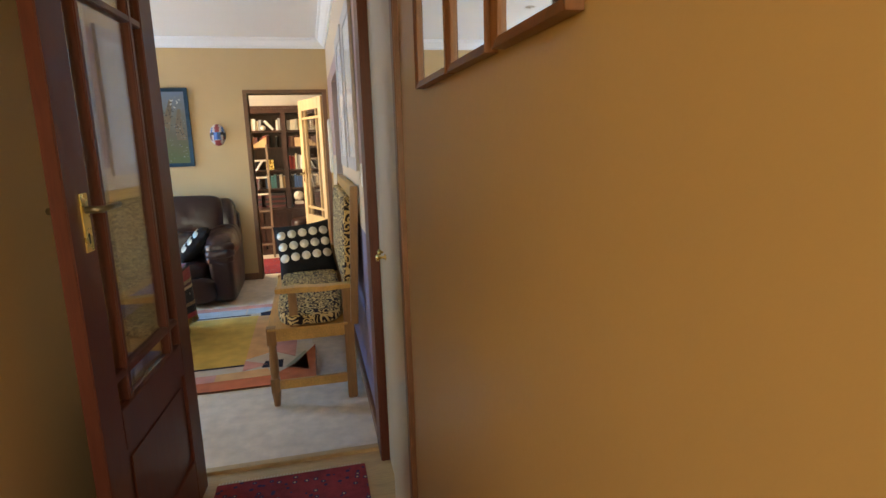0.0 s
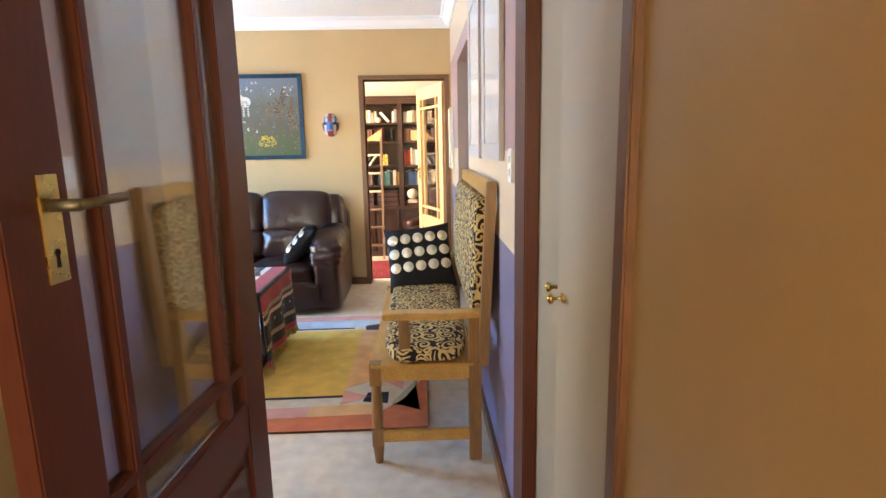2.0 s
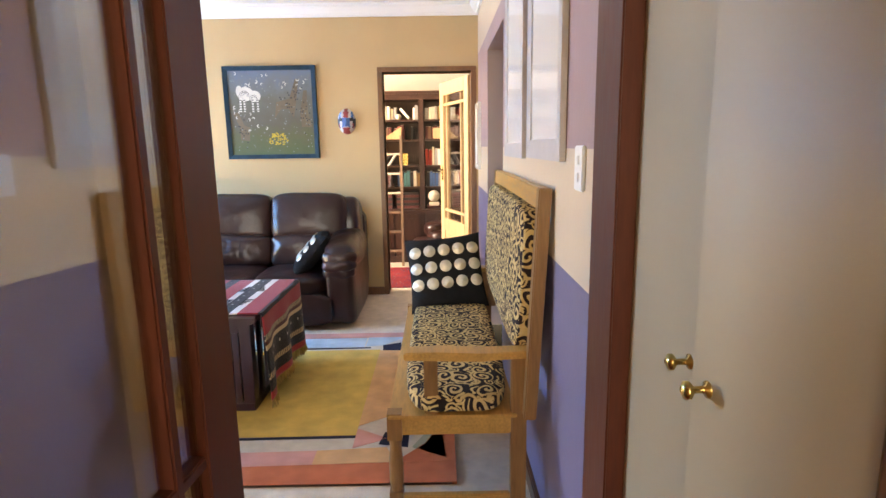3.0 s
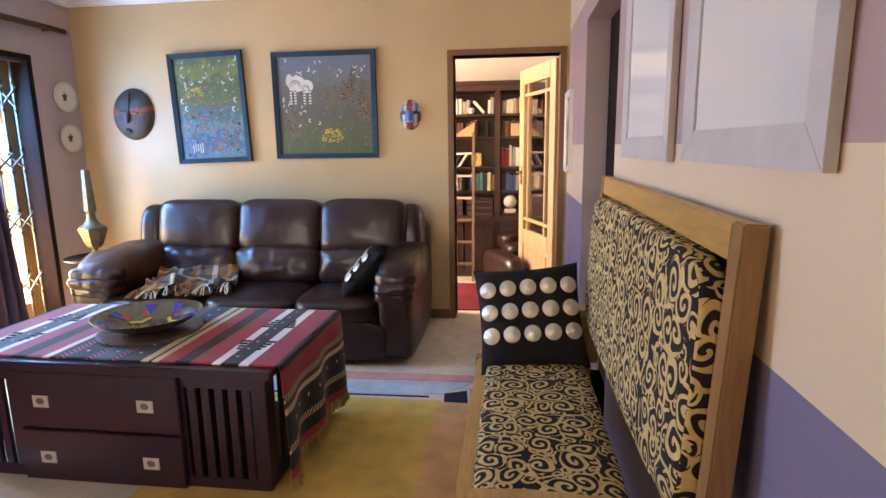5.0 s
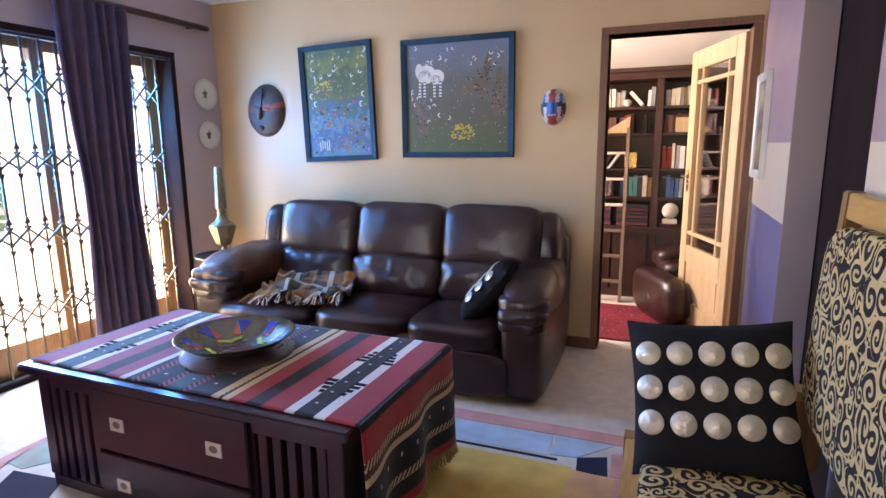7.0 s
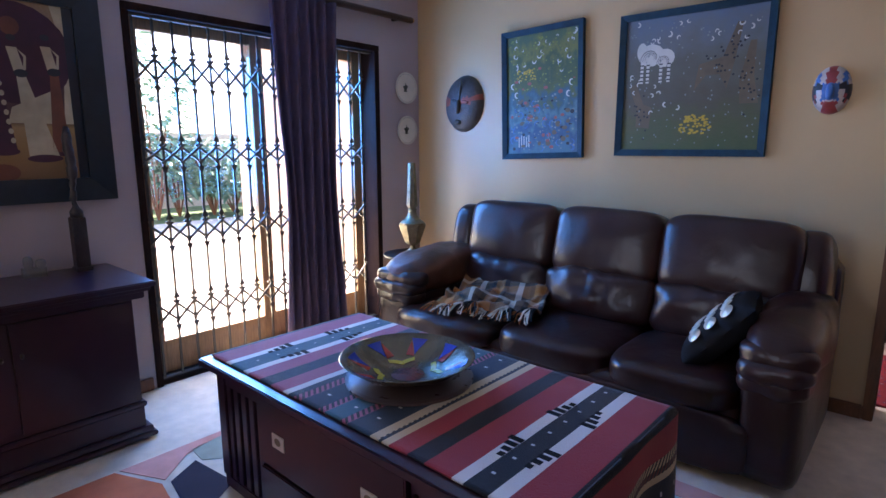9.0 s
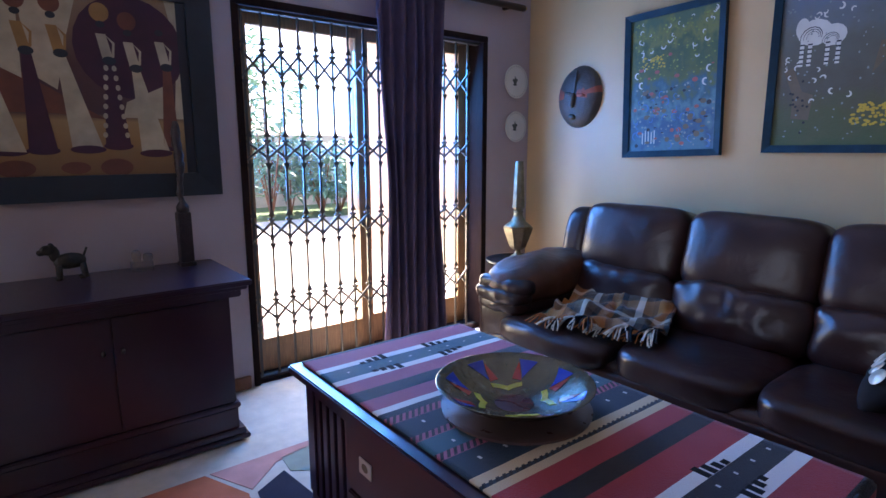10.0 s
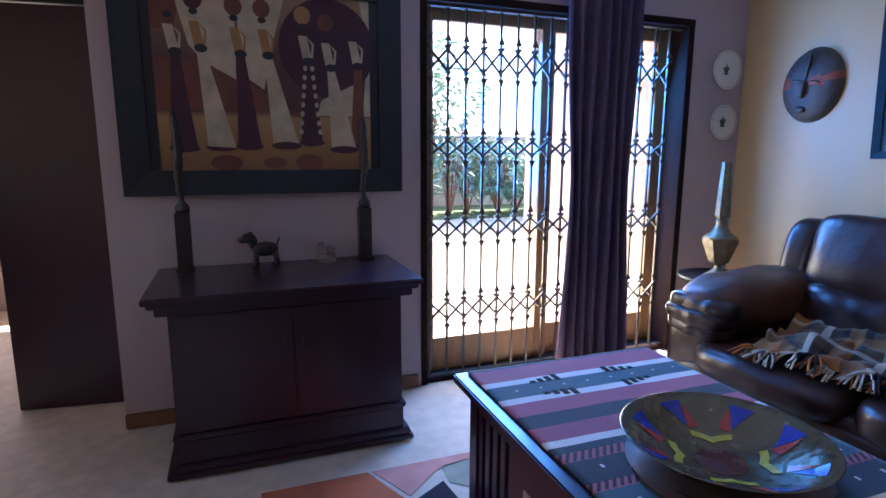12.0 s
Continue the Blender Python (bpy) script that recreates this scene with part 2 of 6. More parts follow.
SCROLL = material("black cloth with tan scrolls", (0.022, 0.014, 0.014), 0.85, scale=40, vary=0.3, bump=0.25, bscale=300, spec=0.2)


def scrolls(nt, old):
    tc, size = nt.nodes.new("ShaderNodeTexCoord"), nt.nodes.new("ShaderNodeMapping")
    size.inputs["Scale"].default_value = (0.76, 0.76, 1)
    nt.links.new(tc.outputs["UV"], size.inputs[0])
    wob = nt.nodes.new("ShaderNodeTexNoise")
    wob.inputs["Scale"].default_value, wob.inputs["Detail"].default_value = 14, 1
    nt.links.new(size.outputs[0], wob.inputs["Vector"])
    warp = nt.nodes.new("ShaderNodeMix")
    warp.data_type, warp.blend_type = "RGBA", "LINEAR_LIGHT"
    warp.inputs[0].default_value = 0.020
    nt.links.new(size.outputs[0], warp.inputs[6]), nt.links.new(wob.outputs["Color"], warp.inputs[7])
    total = None
    for k, (sc, pitch, duty, reach) in enumerate(((15.5, 0.0185, 0.46, 0.031), (24, 0.013, 0.45, 0.020))):
        mp, v = nt.nodes.new("ShaderNodeMapping"), nt.nodes.new("ShaderNodeTexVoronoi")
        mp.inputs["Location"].default_value = (3.7 * k, 1.9 * k, 0)
        v.voronoi_dimensions = "2D"
        v.inputs["Scale"].default_value, v.inputs["Randomness"].default_value = sc, 0.7
        nt.links.new(warp.outputs[2], mp.inputs[0]), nt.links.new(mp.outputs[0], v.inputs["Vector"])
        d = nt.nodes.new("ShaderNodeVectorMath")
        d.operation = "SUBTRACT"
        nt.links.new(mp.outputs[0], d.inputs[0]), nt.links.new(v.outputs["Position"], d.inputs[1])
        xyz, rnd = nt.nodes.new("ShaderNodeSeparateXYZ"), nt.nodes.new("ShaderNodeSeparateColor")
        nt.links.new(d.outputs[0], xyz.inputs[0]), nt.links.new(v.outputs["Color"], rnd.inputs[0])
        rad = math_node(nt, "SQRT", math_node(nt, "ADD", math_node(nt, "MULTIPLY", xyz.outputs[0], xyz.outputs[0]), math_node(nt, "MULTIPLY", xyz.outputs[1], xyz.outputs[1])))
        ang = math_node(nt, "DIVIDE", math_node(nt, "ARCTAN2", xyz.outputs[1], xyz.outputs[0]), 2 * math.pi)
        hand = math_node(nt, "SUBTRACT", math_node(nt, "MULTIPLY", math_node(nt, "GREATER_THAN", rnd.outputs[1], 0.5), 2), 1)
        turn = math_node(nt, "ADD", math_node(nt, "ADD", math_node(nt, "DIVIDE", rad, pitch), math_node(nt, "MULTIPLY", ang, hand)), rnd.outputs[0])
        line = math_node(nt, "LESS_THAN", math_node(nt, "FRACT", turn), duty)
        line = math_node(nt, "MULTIPLY", line, math_node(nt, "LESS_THAN", rad, reach))
        total = line if total is None else math_node(nt, "MAXIMUM", math_node(nt, "MULTIPLY", line, math_node(nt, "GREATER_THAN", far, 0.029)), total)
        far = rad
    vine = nt.nodes.new("ShaderNodeTexVoronoi")
    vine.voronoi_dimensions, vine.feature = "2D", "DISTANCE_TO_EDGE"
    vine.inputs["Scale"].default_value, vine.inputs["Randomness"].default_value = 15.5, 0.7
    nt.links.new(warp.outputs[2], vine.inputs["Vector"])
    gap = nt.nodes.new("ShaderNodeTexNoise")
    gap.inputs["Scale"].default_value = 22
    nt.links.new(size.outputs[0], gap.inputs["Vector"])
    stem = math_node(nt, "MULTIPLY", math_node(nt, "LESS_THAN", vine.outputs["Distance"], 0.05), math_node(nt, "GREATER_THAN", gap.outputs["Fac"], 0.47))
    total = math_node(nt, "MAXIMUM", total, stem)
    tone = nt.nodes.new("ShaderNodeTexNoise")
    tone.inputs["Scale"].default_value = 60
    nt.links.new(size.outputs[0], tone.inputs["Vector"])
    return blend(nt, total, old, blend(nt, tone.outputs["Fac"], (0.46, 0.29, 0.10), (0.70, 0.51, 0.25)))


over_base(SCROLL, scrolls)

KILIM = material("striped wool kilim", (0.5, 0.5, 0.5), 0.8, scale=60, vary=0.2, bump=0.4, bscale=260, spec=0.2)
K_RED, K_PINK, K_NAVY, K_BLACK = (0.35, 0.029, 0.036), (0.36, 0.085, 0.13), (0.012, 0.028, 0.045), (0.014, 0.012, 0.015)
K_WHITE, K_CREAM, K_TEAL, K_BROWN = (0.72, 0.68, 0.64), (0.60, 0.45, 0.27), (0.026, 0.095, 0.12), (0.16, 0.03, 0.02)


def kilim(nt, old):
    uv = nt.nodes.new("ShaderNodeTexCoord")
    sep = nt.nodes.new("ShaderNodeSeparateXYZ")
    nt.links.new(uv.outputs["UV"], sep.inputs[0])
    u, v = sep.outputs[0], sep.outputs[1]
    a = steps(nt, math_node(nt, "DIVIDE", u, 1.07), [
        (0, K_NAVY), (0.012, K_PINK), (0.115, K_WHITE), (0.15, K_TEAL), (0.24, K_WHITE), (0.275, K_PINK), (0.355, K_NAVY), (0.425, K_PINK), (0.50, K_WHITE),
        (0.53, K_NAVY), (0.56, K_PINK), (0.60, K_NAVY), (0.69, K_PINK), (0.72, K_TEAL), (0.80, K_PINK), (0.83, K_NAVY), (0.93, K_CREAM), (0.965, K_NAVY)])
    b = steps(nt, math_node(nt, "DIVIDE", math_node(nt, "SUBTRACT", u, 1.05), 1.12), [
        (0, K_CREAM), (0.025, K_RED), (0.09, K_BLACK), (0.15, K_RED), (0.24, K_WHITE), (0.275, K_BLACK), (0.345, K_WHITE), (0.385, K_RED), (0.485, K_BLACK), (0.535, K_RED),
        (0.62, K_CREAM), (0.645, K_BROWN), (0.665, K_CREAM), (0.69, K_BLACK), (0.80, K_CREAM), (0.825, K_BLACK), (0.885, K_RED)])
    base = blend(nt, math_node(nt, "GREATER_THAN", u, 1.05), a, b)
    # woven hatching, little diamonds and stepped edges
    saw = math_node(nt, "FRACT", math_node(nt, "ADD", math_node(nt, "MULTIPLY", v, 45), math_node(nt, "MULTIPLY", u, 30)))
    hatch = math_node(nt, "GREATER_THAN", saw, 0.5)

    def within(lo, hi):
        return math_node(nt, "MULTIPLY", math_node(nt, "GREATER_THAN", u, lo), math_node(nt, "LESS_THAN", u, hi))

    zone = None
    for lo, hi in ((0.60, 0.642), (0.738, 0.77), (0.856, 0.888), (1.032, 1.05), (1.745, 1.80), (1.946, 1.975)):
        z = within(lo, hi)
        zone = z if zone is None else math_node(nt, "MAXIMUM", zone, z)
    base = blend(nt, math_node(nt, "MULTIPLY", zone, hatch), base, K_BLACK)
    dots = None
    for lo, hi in ((0.675, 0.69), (0.82, 0.833), (0.93, 0.945), (1.385, 1.397), (1.865, 1.882), (0.205, 0.213)):
        z = within(lo, hi)
        dots = z if dots is None else math_node(nt, "MAXIMUM", dots, z)
    tick = math_node(nt, "GREATER_THAN", math_node(nt, "FRACT", math_node(nt, "MULTIPLY", v, 11)), 0.90)
    return blend(nt, math_node(nt, "MULTIPLY", dots, tick), base, (0.6, 0.58, 0.55))


over_base(KILIM, kilim)
FRINGE = material("golden wool fringe", (0.42, 0.27, 0.08), 0.9, scale=50, vary=0.3, bump=0.4, bscale=300)

PLAID = material("checked wool throw", (0.3, 0.2, 0.1), 0.92, scale=60, vary=0.2, bump=0.5, bscale=300, spec=0.1)


def plaid(nt, old):
    uv = nt.nodes.new("ShaderNodeTexCoord")
    sep = nt.nodes.new("ShaderNodeSeparateXYZ")
    nt.links.new(uv.outputs["UV"], sep.inputs[0])
    cols = [(0, (0.34, 0.12, 0.025)), (0.30, (0.018, 0.014, 0.013)), (0.46, (0.13, 0.085, 0.05)), (0.66, (0.66, 0.58, 0.46)), (0.76, (0.10, 0.055, 0.03)), (0.90, (0.018, 0.014, 0.013))]
    x = steps(nt, math_node(nt, "FRACT", math_node(nt, "MULTIPLY", sep.outputs[0], 2.4)), cols)
    y = steps(nt, math_node(nt, "FRACT", math_node(nt, "MULTIPLY", sep.outputs[1], 2.1)), cols)
    return blend(nt, 0.45, x, y)


over_base(PLAID, plaid)
for wool in (KILIM, PLAID):
    nodes_of(wool)[1].inputs["Sheen Weight"].default_value = 0.16
RUST = material("rust wool fringe", (0.36, 0.11, 0.02), 0.9, scale=50, vary=0.3, bump=0.4, bscale=300)
PALEWOOL = material("cream wool fringe", (0.60, 0.52, 0.40), 0.9, scale=50, vary=0.2, bump=0.4, bscale=300)

# ---- building helpers ----


def bx(bm, x0, x1, y0, y1, z0, z1):
    vs = [bm.verts.new(c) for c in ((x0, y0, z0), (x1, y0, z0), (x1, y1, z0), (x0, y1, z0), (x0, y0, z1), (x1, y0, z1), (x1, y1, z1), (x0, y1, z1))]
    for f in ((0, 3, 2, 1), (4, 5, 6, 7), (0, 1, 5, 4), (1, 2, 6, 5), (2, 3, 7, 6), (3, 0, 4, 7)):
        bm.faces.new([vs[i] for i in f])
    return vs


def box_bm(*spans):
    bm = bmesh.new()
    for s in spans:
        bx(bm, *s)
    return bm


def part(name, bm, mat, parent=None, label="", bevel=0.0, smooth=False, segs=2, category=""):
    """One mesh object; a part when it has a parent."""
    if bevel:
        bmesh.ops.bevel(bm, geom=bm.edges[:], offset=bevel, segments=segs, affect="EDGES", clamp_overlap=True)
    bmesh.ops.recalc_face_normals(bm, faces=bm.faces[:])
    me = bpy.data.meshes.new(name)
    bm.to_mesh(me)
    bm.free()
    for m in mat if isinstance(mat, (list, tuple)) else [mat]:
        me.materials.append(m)
    if smooth:
        me.shade_smooth()
    ob = new(name, me)
    ob.parent = parent
    return tagged(ob, label, category)


def parts_of(name, bm, mat, parent, label="", **k):
    """Each separate piece of the bmesh becomes a part of its own."""
    left = set(bm.faces)
    while left:
        todo = [next(f for f in bm.faces if f in left)]
        left.discard(todo[0])
        island = []
        while todo:
            f = todo.pop()
            island.append(f)
            for v in f.verts:
                for g in v.link_faces:
                    if g in left:
                        left.discard(g)
                        todo.append(g)
        piece, made = bmesh.new(), {}
        for f in island:
            for v in f.verts:
                if v not in made:
                    made[v] = piece.verts.new(v.co)
            piece.faces.new([made[v] for v in f.verts])
        part(name, piece, mat, parent, label, **k)
    bm.free()


def structure(name, bm, mat, label, category, **k):
    return tagged(part(name, bm, mat, None, **k), label, category, kind="structure")


def thing(name, m, label, category, group="", kind=""):
    ob = new(name)
    ob.empty_display_size = 0.1
    ob.matrix_basis = m
    return tagged(ob, label, category, group, kind)


def puff(bm, c, s, k=5.0, n=10, wobble=0.0, freq=6.0, seed=0.0):
    """A stuffed, rounded block of centre c and half sizes s."""
    made = {}
    for axis in range(3):
        for side in (-1, 1):
            for i in range(n):
                for j in range(n):
                    quad = []
                    for a, b in ((i, j), (i + 1, j), (i + 1, j + 1), (i, j + 1)):
                        p = [0, 0, 0]
                        p[axis], p[(axis + 1) % 3], p[(axis + 2) % 3] = side, math.tan(math.pi / 4 * (2 * a / n - 1)), math.tan(math.pi / 4 * (2 * b / n - 1))
                        key = tuple(round(q, 5) for q in p)
                        if key not in made:
                            r = sum(abs(q) ** k for q in p) ** (1 / k)
                            v = Vector([p[q] / r * s[q] + c[q] for q in range(3)])
                            if wobble:
                                v += (v - Vector(c)).normalized() * wobble * noise.noise(v * freq + Vector((seed, seed, seed)))
                            made[key] = bm.verts.new(v)
                        quad.append(made[key])
                    bm.faces.new(quad if side > 0 else quad[::-1])
    return bm


def lathe(bm, profile, c=(0, 0, 0), n=24, flat=0.0):
    """A turned body from (radius, height) pairs."""
    rings = []
    for r, z in profile:
        rings.append([bm.verts.new((c[0] + r * math.cos(2 * math.pi * (i + flat) / n), c[1] + r * math.sin(2 * math.pi * (i + flat) / n), c[2] + z)) for i in range(n)])
    for a, b in zip(rings, rings[1:]):
        for i in range(n):
            bm.faces.new((a[i], a[(i + 1) % n], b[(i + 1) % n], b[i]))
    bm.faces.new(rings[0][::-1]), bm.faces.new(rings[-1])
    return bm


def rod(bm, a, b, r, n=8):
    a, b = Vector(a), Vector(b)
    q = (b - a).to_track_quat("Z", "Y").to_matrix()
    ends = [[bm.verts.new(p + q @ Vector((r * math.cos(2 * math.pi * i / n), r * math.sin(2 * math.pi * i / n), 0))) for i in range(n)] for p in (a, b)]
    for i in range(n):
        bm.faces.new((ends[0][i], ends[0][(i + 1) % n], ends[1][(i + 1) % n], ends[1][i]))
    bm.faces.new(ends[0][::-1]), bm.faces.new(ends[1])
    return bm


def disc(bm, c, u, v, ru, rv, n=20, thick=None):
    """A flat oval at c, spanned by the directions u and v."""
    c, u, v = Vector(c), Vector(u), Vector(v)
    ring = [bm.verts.new(c + u * ru * math.cos(2 * math.pi * i / n) + v * rv * math.sin(2 * math.pi * i / n)) for i in range(n)]
    bm.faces.new(ring)
    if thick:
        w = Vector(thick)
        back = [bm.verts.new(p.co + w) for p in ring]
        bm.faces.new(back[::-1])
        for i in range(n):
            bm.faces.new((ring[i], back[i], back[(i + 1) % n], ring[(i + 1) % n]))
    return bm


def poly(bm, pts, w):
    """A thin flat piece with the outline pts, w deep."""
    w = Vector(w)
    top = [bm.verts.new(Vector(p)) for p in pts]
    low = [bm.verts.new(Vector(p) - w) for p in pts]
    bm.faces.new(top), bm.faces.new(low[::-1])
    for i in range(len(pts)):
        j = (i + 1) % len(pts)
        bm.faces.new((top[i], low[i], low[j], top[j]))
    return bm


def sheet(f, nu, nv, thick=0.0):
    """A cloth from f(i / nu, j / nv) -> (point, uv)."""
    bm = bmesh.new()
    uv = bm.loops.layers.uv.new("UVMap")
    grid, tex = [], []
    for i in range(nu + 1):
        row, trow = [], []
        for j in range(nv + 1):
            p, t = f(i / nu, j / nv)
            row.append(bm.verts.new(p)), trow.append(t)
        grid.append(row), tex.append(trow)
    for i in range(nu):
        for j in range(nv):
            idx = ((i, j), (i + 1, j), (i + 1, j + 1), (i, j + 1))
            face = bm.faces.new([grid[a][b] for a, b in idx])
            for loop, (a, b) in zip(face.loops, idx):
                loop[uv].uv = tex[a][b]
    return bm


def thicken(ob, d):
    m = ob.modifiers.new("thickness", "SOLIDIFY")
    m.thickness, m.offset = d, 0
    return ob


def box_uv(ob, scale=1.0):
    """UVs in metres by the main direction of each face."""
    me = ob.data
    layer = me.uv_layers.new(name="UVMap")
    for f in me.polygons:
        ax = max(range(3), key=lambda q: abs(f.normal[q]))
        for li in f.loop_indices:
            co = me.vertices[me.loops[li].vertex_index].co
            layer.data[li].uv = [(co[1], co[2]), (co[0], co[2]), (co[0], co[1])][ax]
    return ob

# ---- large structure ----
W, R, RH, BACK, DY0, DY1, CEIL = -3.65, 0.33, 0.362, 6.58, 2.48, 2.56, 2.62

structure("floor", box_bm((-6.2, R, 2.61, 6.66, -0.1, 0), (-6.2, -0.82, 0.3, 2.61, -0.1, 0)), CARPET, "beige wall-to-wall carpet in the lounge", "carpet")
hall = structure("hall_floor", box_bm((-0.82, RH, -1.7, 2.585, -0.1, -0.012)), LAMINATE, "pale oak laminate floor of the hall", "floor")
structure("threshold", box_bm((-0.50, R, 2.585, 2.625, -0.02, 0.006)), LAMINATE, "pale wooden threshold strip in the doorway", "threshold", bevel=0.002)
structure("study_floor", box_bm((-2.6, 1.7, 6.66, 8.6, -0.1, 0)), CREAM, "pale tiled floor of the study", "floor")

structure("wall_left", box_bm((W - 0.22, W, 2.925, 4.39, 0, CEIL), (W - 0.22, W, 4.39, 6.15, 2.09, CEIL), (W - 0.22, W, 6.15, BACK + 0.16, 0, CEIL),
                              (W - 0.22, W, 1.9, 2.925, 2.02, CEIL), (W - 0.22, W, 0.3, 1.9, 0, CEIL)), LILAC, "lilac-grey painted wall with the sliding door", "wall")
structure("wall_back", box_bm((W, -0.53, BACK, BACK + 0.16, 0, CEIL), (-0.53, 0.27, BACK, BACK + 0.16, 2.05, CEIL), (0.27, 0.6, BACK, BACK + 0.16, 0, CEIL)), OCHRE,
          "ochre painted wall behind the sofa", "wall")
structure("wall_right", box_bm((R, R + 0.13, 2.63, 4.58, 0, CEIL), (R, R + 0.13, 4.58, 5.60, 2.07, CEIL), (R, R + 0.13, 5.60, BACK, 0, CEIL)), BANDED,
          "wall painted in violet, cream and mauve bands", "wall")
structure("wall_reveal", box_bm((R + 0.001, R + 0.129, 5.595, 5.60, 0, 2.07)), LILAC, "lilac painted reveal of the passage opening", "wall")
structure("wall_hall_right", box_bm((RH, R + 0.13, -1.7, 2.63, 0, CEIL)), OCHRE, "ochre painted hall wall", "wall")
structure("wall_doorway", box_bm((-0.82, -0.575, DY0, DY1, 0, CEIL), (-0.575, R, DY0, DY1, 2.18, CEIL)), OCHRE, "ochre wall with the hall doorway", "wall")
structure("wall_hall_left", box_bm((-0.82, -0.70, -1.7, DY0, 0, CEIL)), OCHRE, "ochre painted hall wall", "wall")
# Closes the hall behind the camera; its opening is made up for the lamp.
structure("wall_hall_end", box_bm((-0.82, -0.6, -0.8, -0.7, 0, CEIL), (0.18, R, -0.8, -0.7, 0, CEIL), (-0.6, 0.18, -0.8, -0.7, 2.3, CEIL), (-0.6, 0.18, -0.8, -0.7, 0, 0.8)), OCHRE, "unseen hall end wall added with a gap for a fill lamp", "wall")
# Unseen south wall; the window gap is invented to hold the fill lamp.
structure("wall_south", box_bm((-6.2, -3.1, 0.2, 0.3, 0, CEIL), (-1.3, -0.82, 0.2, 0.3, 0, CEIL), (-3.1, -1.3, 0.2, 0.3, 2.25, CEIL), (-3.1, -1.3, 0.2, 0.3, 0, 0.75)), LILAC, "unseen lilac-grey wall added with a gap for a fill lamp", "wall")
# Out of view; the gap is there only to hold the side-room lamp.
structure("wall_side_room", box_bm((-6.3, -6.2, 0.2, 1.0, 0, CEIL), (-6.3, -6.2, 2.3, 4.4, 0, CEIL), (-6.3, -6.2, 1.0, 2.3, 2.25, CEIL), (-6.3, -6.2, 1.0, 2.3, 0, 0.75), (-6.2, W - 0.22, 4.3, 4.4, 0, CEIL)), LILAC,
          "unseen wall of the adjoining room, gap added for a lamp", "wall")
# The left study wall is unseen; its gap is added for the fill lamp.
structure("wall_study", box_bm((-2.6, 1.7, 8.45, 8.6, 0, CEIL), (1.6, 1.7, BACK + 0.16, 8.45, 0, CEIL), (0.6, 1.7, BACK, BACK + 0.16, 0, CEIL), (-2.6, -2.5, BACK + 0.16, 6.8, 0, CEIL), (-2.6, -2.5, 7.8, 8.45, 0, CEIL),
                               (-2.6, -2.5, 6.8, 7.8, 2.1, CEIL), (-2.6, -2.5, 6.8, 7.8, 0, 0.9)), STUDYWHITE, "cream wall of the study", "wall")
structure("ceiling", box_bm((-6.3, 1.7, -1.8, 4.4, CEIL, CEIL + 0.12), (W - 0.22, 1.7, 4.4, 8.6, CEIL, CEIL + 0.12)), WHITE, "white painted ceiling", "ceiling")
# Never in view: an overhanging slab added to keep sun out of the openings.
structure("roof", box_bm((-7.3, 2.4, -2.6, 4.4, CEIL + 0.13, CEIL + 0.3), (-4.95, 2.4, 4.4, 9.4, CEIL + 0.13, CEIL + 0.3)), BROWNWOOD, "unseen roof slab added to block the sun", "roof")
# Unseen eaves, sized so that sunlight enters only near the sill.
structure("eaves", box_bm((W - 1.28, W - 0.22, 4.4, 9.4, CEIL + 0.02, CEIL + 0.125)), WHITE, "unseen eaves added to limit the sun through the door", "eaves")


def cornice(name, a, b, inward):
    """A plaster cornice along the wall from a to b."""
    bm = bmesh.new()
    prof = [(0, 2.52), (0.018, 2.52), (0.022, 2.54), (0.035, 2.546), (0.07, 2.585), (0.074, 2.60), (0.092, 2.603), (0.095, CEIL), (0, CEIL)]
    ends = [[bm.verts.new((p[0] + inward[0] * d, p[1] + inward[1] * d, z)) for d, z in prof] for p in (a, b)]
    for i in range(len(prof)):
        j = (i + 1) % len(prof)
        bm.faces.new((ends[0][i], ends[0][j], ends[1][j], ends[1][i]))
    bm.faces.new(ends[0]), bm.faces.new(ends[1][::-1])
    return structure(name, bm, WHITE, "white moulded plaster cornice", "cornice")


cornice("trim_cornice_back", (W, BACK - 0.001), (R, BACK - 0.001), (0, -1))
cornice("trim_cornice_right", (R - 0.001, DY1), (R - 0.001, BACK), (-1, 0))
cornice("trim_cornice_left", (W + 0.001, 2.93), (W + 0.001, BACK), (1, 0))
for name, span in (("baseboard_back", (W, -0.575, BACK - 0.018, BACK, 0, 0.075)), ("baseboard_right", (R - 0.018, R, 2.65, 4.57, 0, 0.075)),
                   ("baseboard_right_far", (R - 0.018, R, 5.60, BACK - 0.03, 0, 0.075)), ("baseboard_left", (W, W + 0.018, 2.925, 4.37, 0, 0.075)), ("baseboard_left_far", (W, W + 0.018, 6.19, BACK - 0.02, 0, 0.075))):
    structure(name, box_bm(span), BROWNWOOD, "brown wooden skirting board", "skirting", bevel=0.005)


def door_frame(name, spans, mat, label):
    f = thing(name, pose(0, 0, 0), label, "door frame", kind="structure")
    for n, s in zip(("post", "post", "head", "architrave", "architrave", "architrave"), spans):
        part(n, box_bm(s), mat, f, bevel=0.004)
    return f


door_frame("door_frame_study", ((-0.575, -0.53, BACK - 0.015, BACK + 0.18, 0, 2.05), (0.265, 0.312, BACK - 0.015, BACK + 0.18, 0, 2.05), (-0.575, 0.312, BACK - 0.017, BACK + 0.182, 2.05, 2.092)),
           BROWNWOOD, "brown wooden frame of the study doorway")
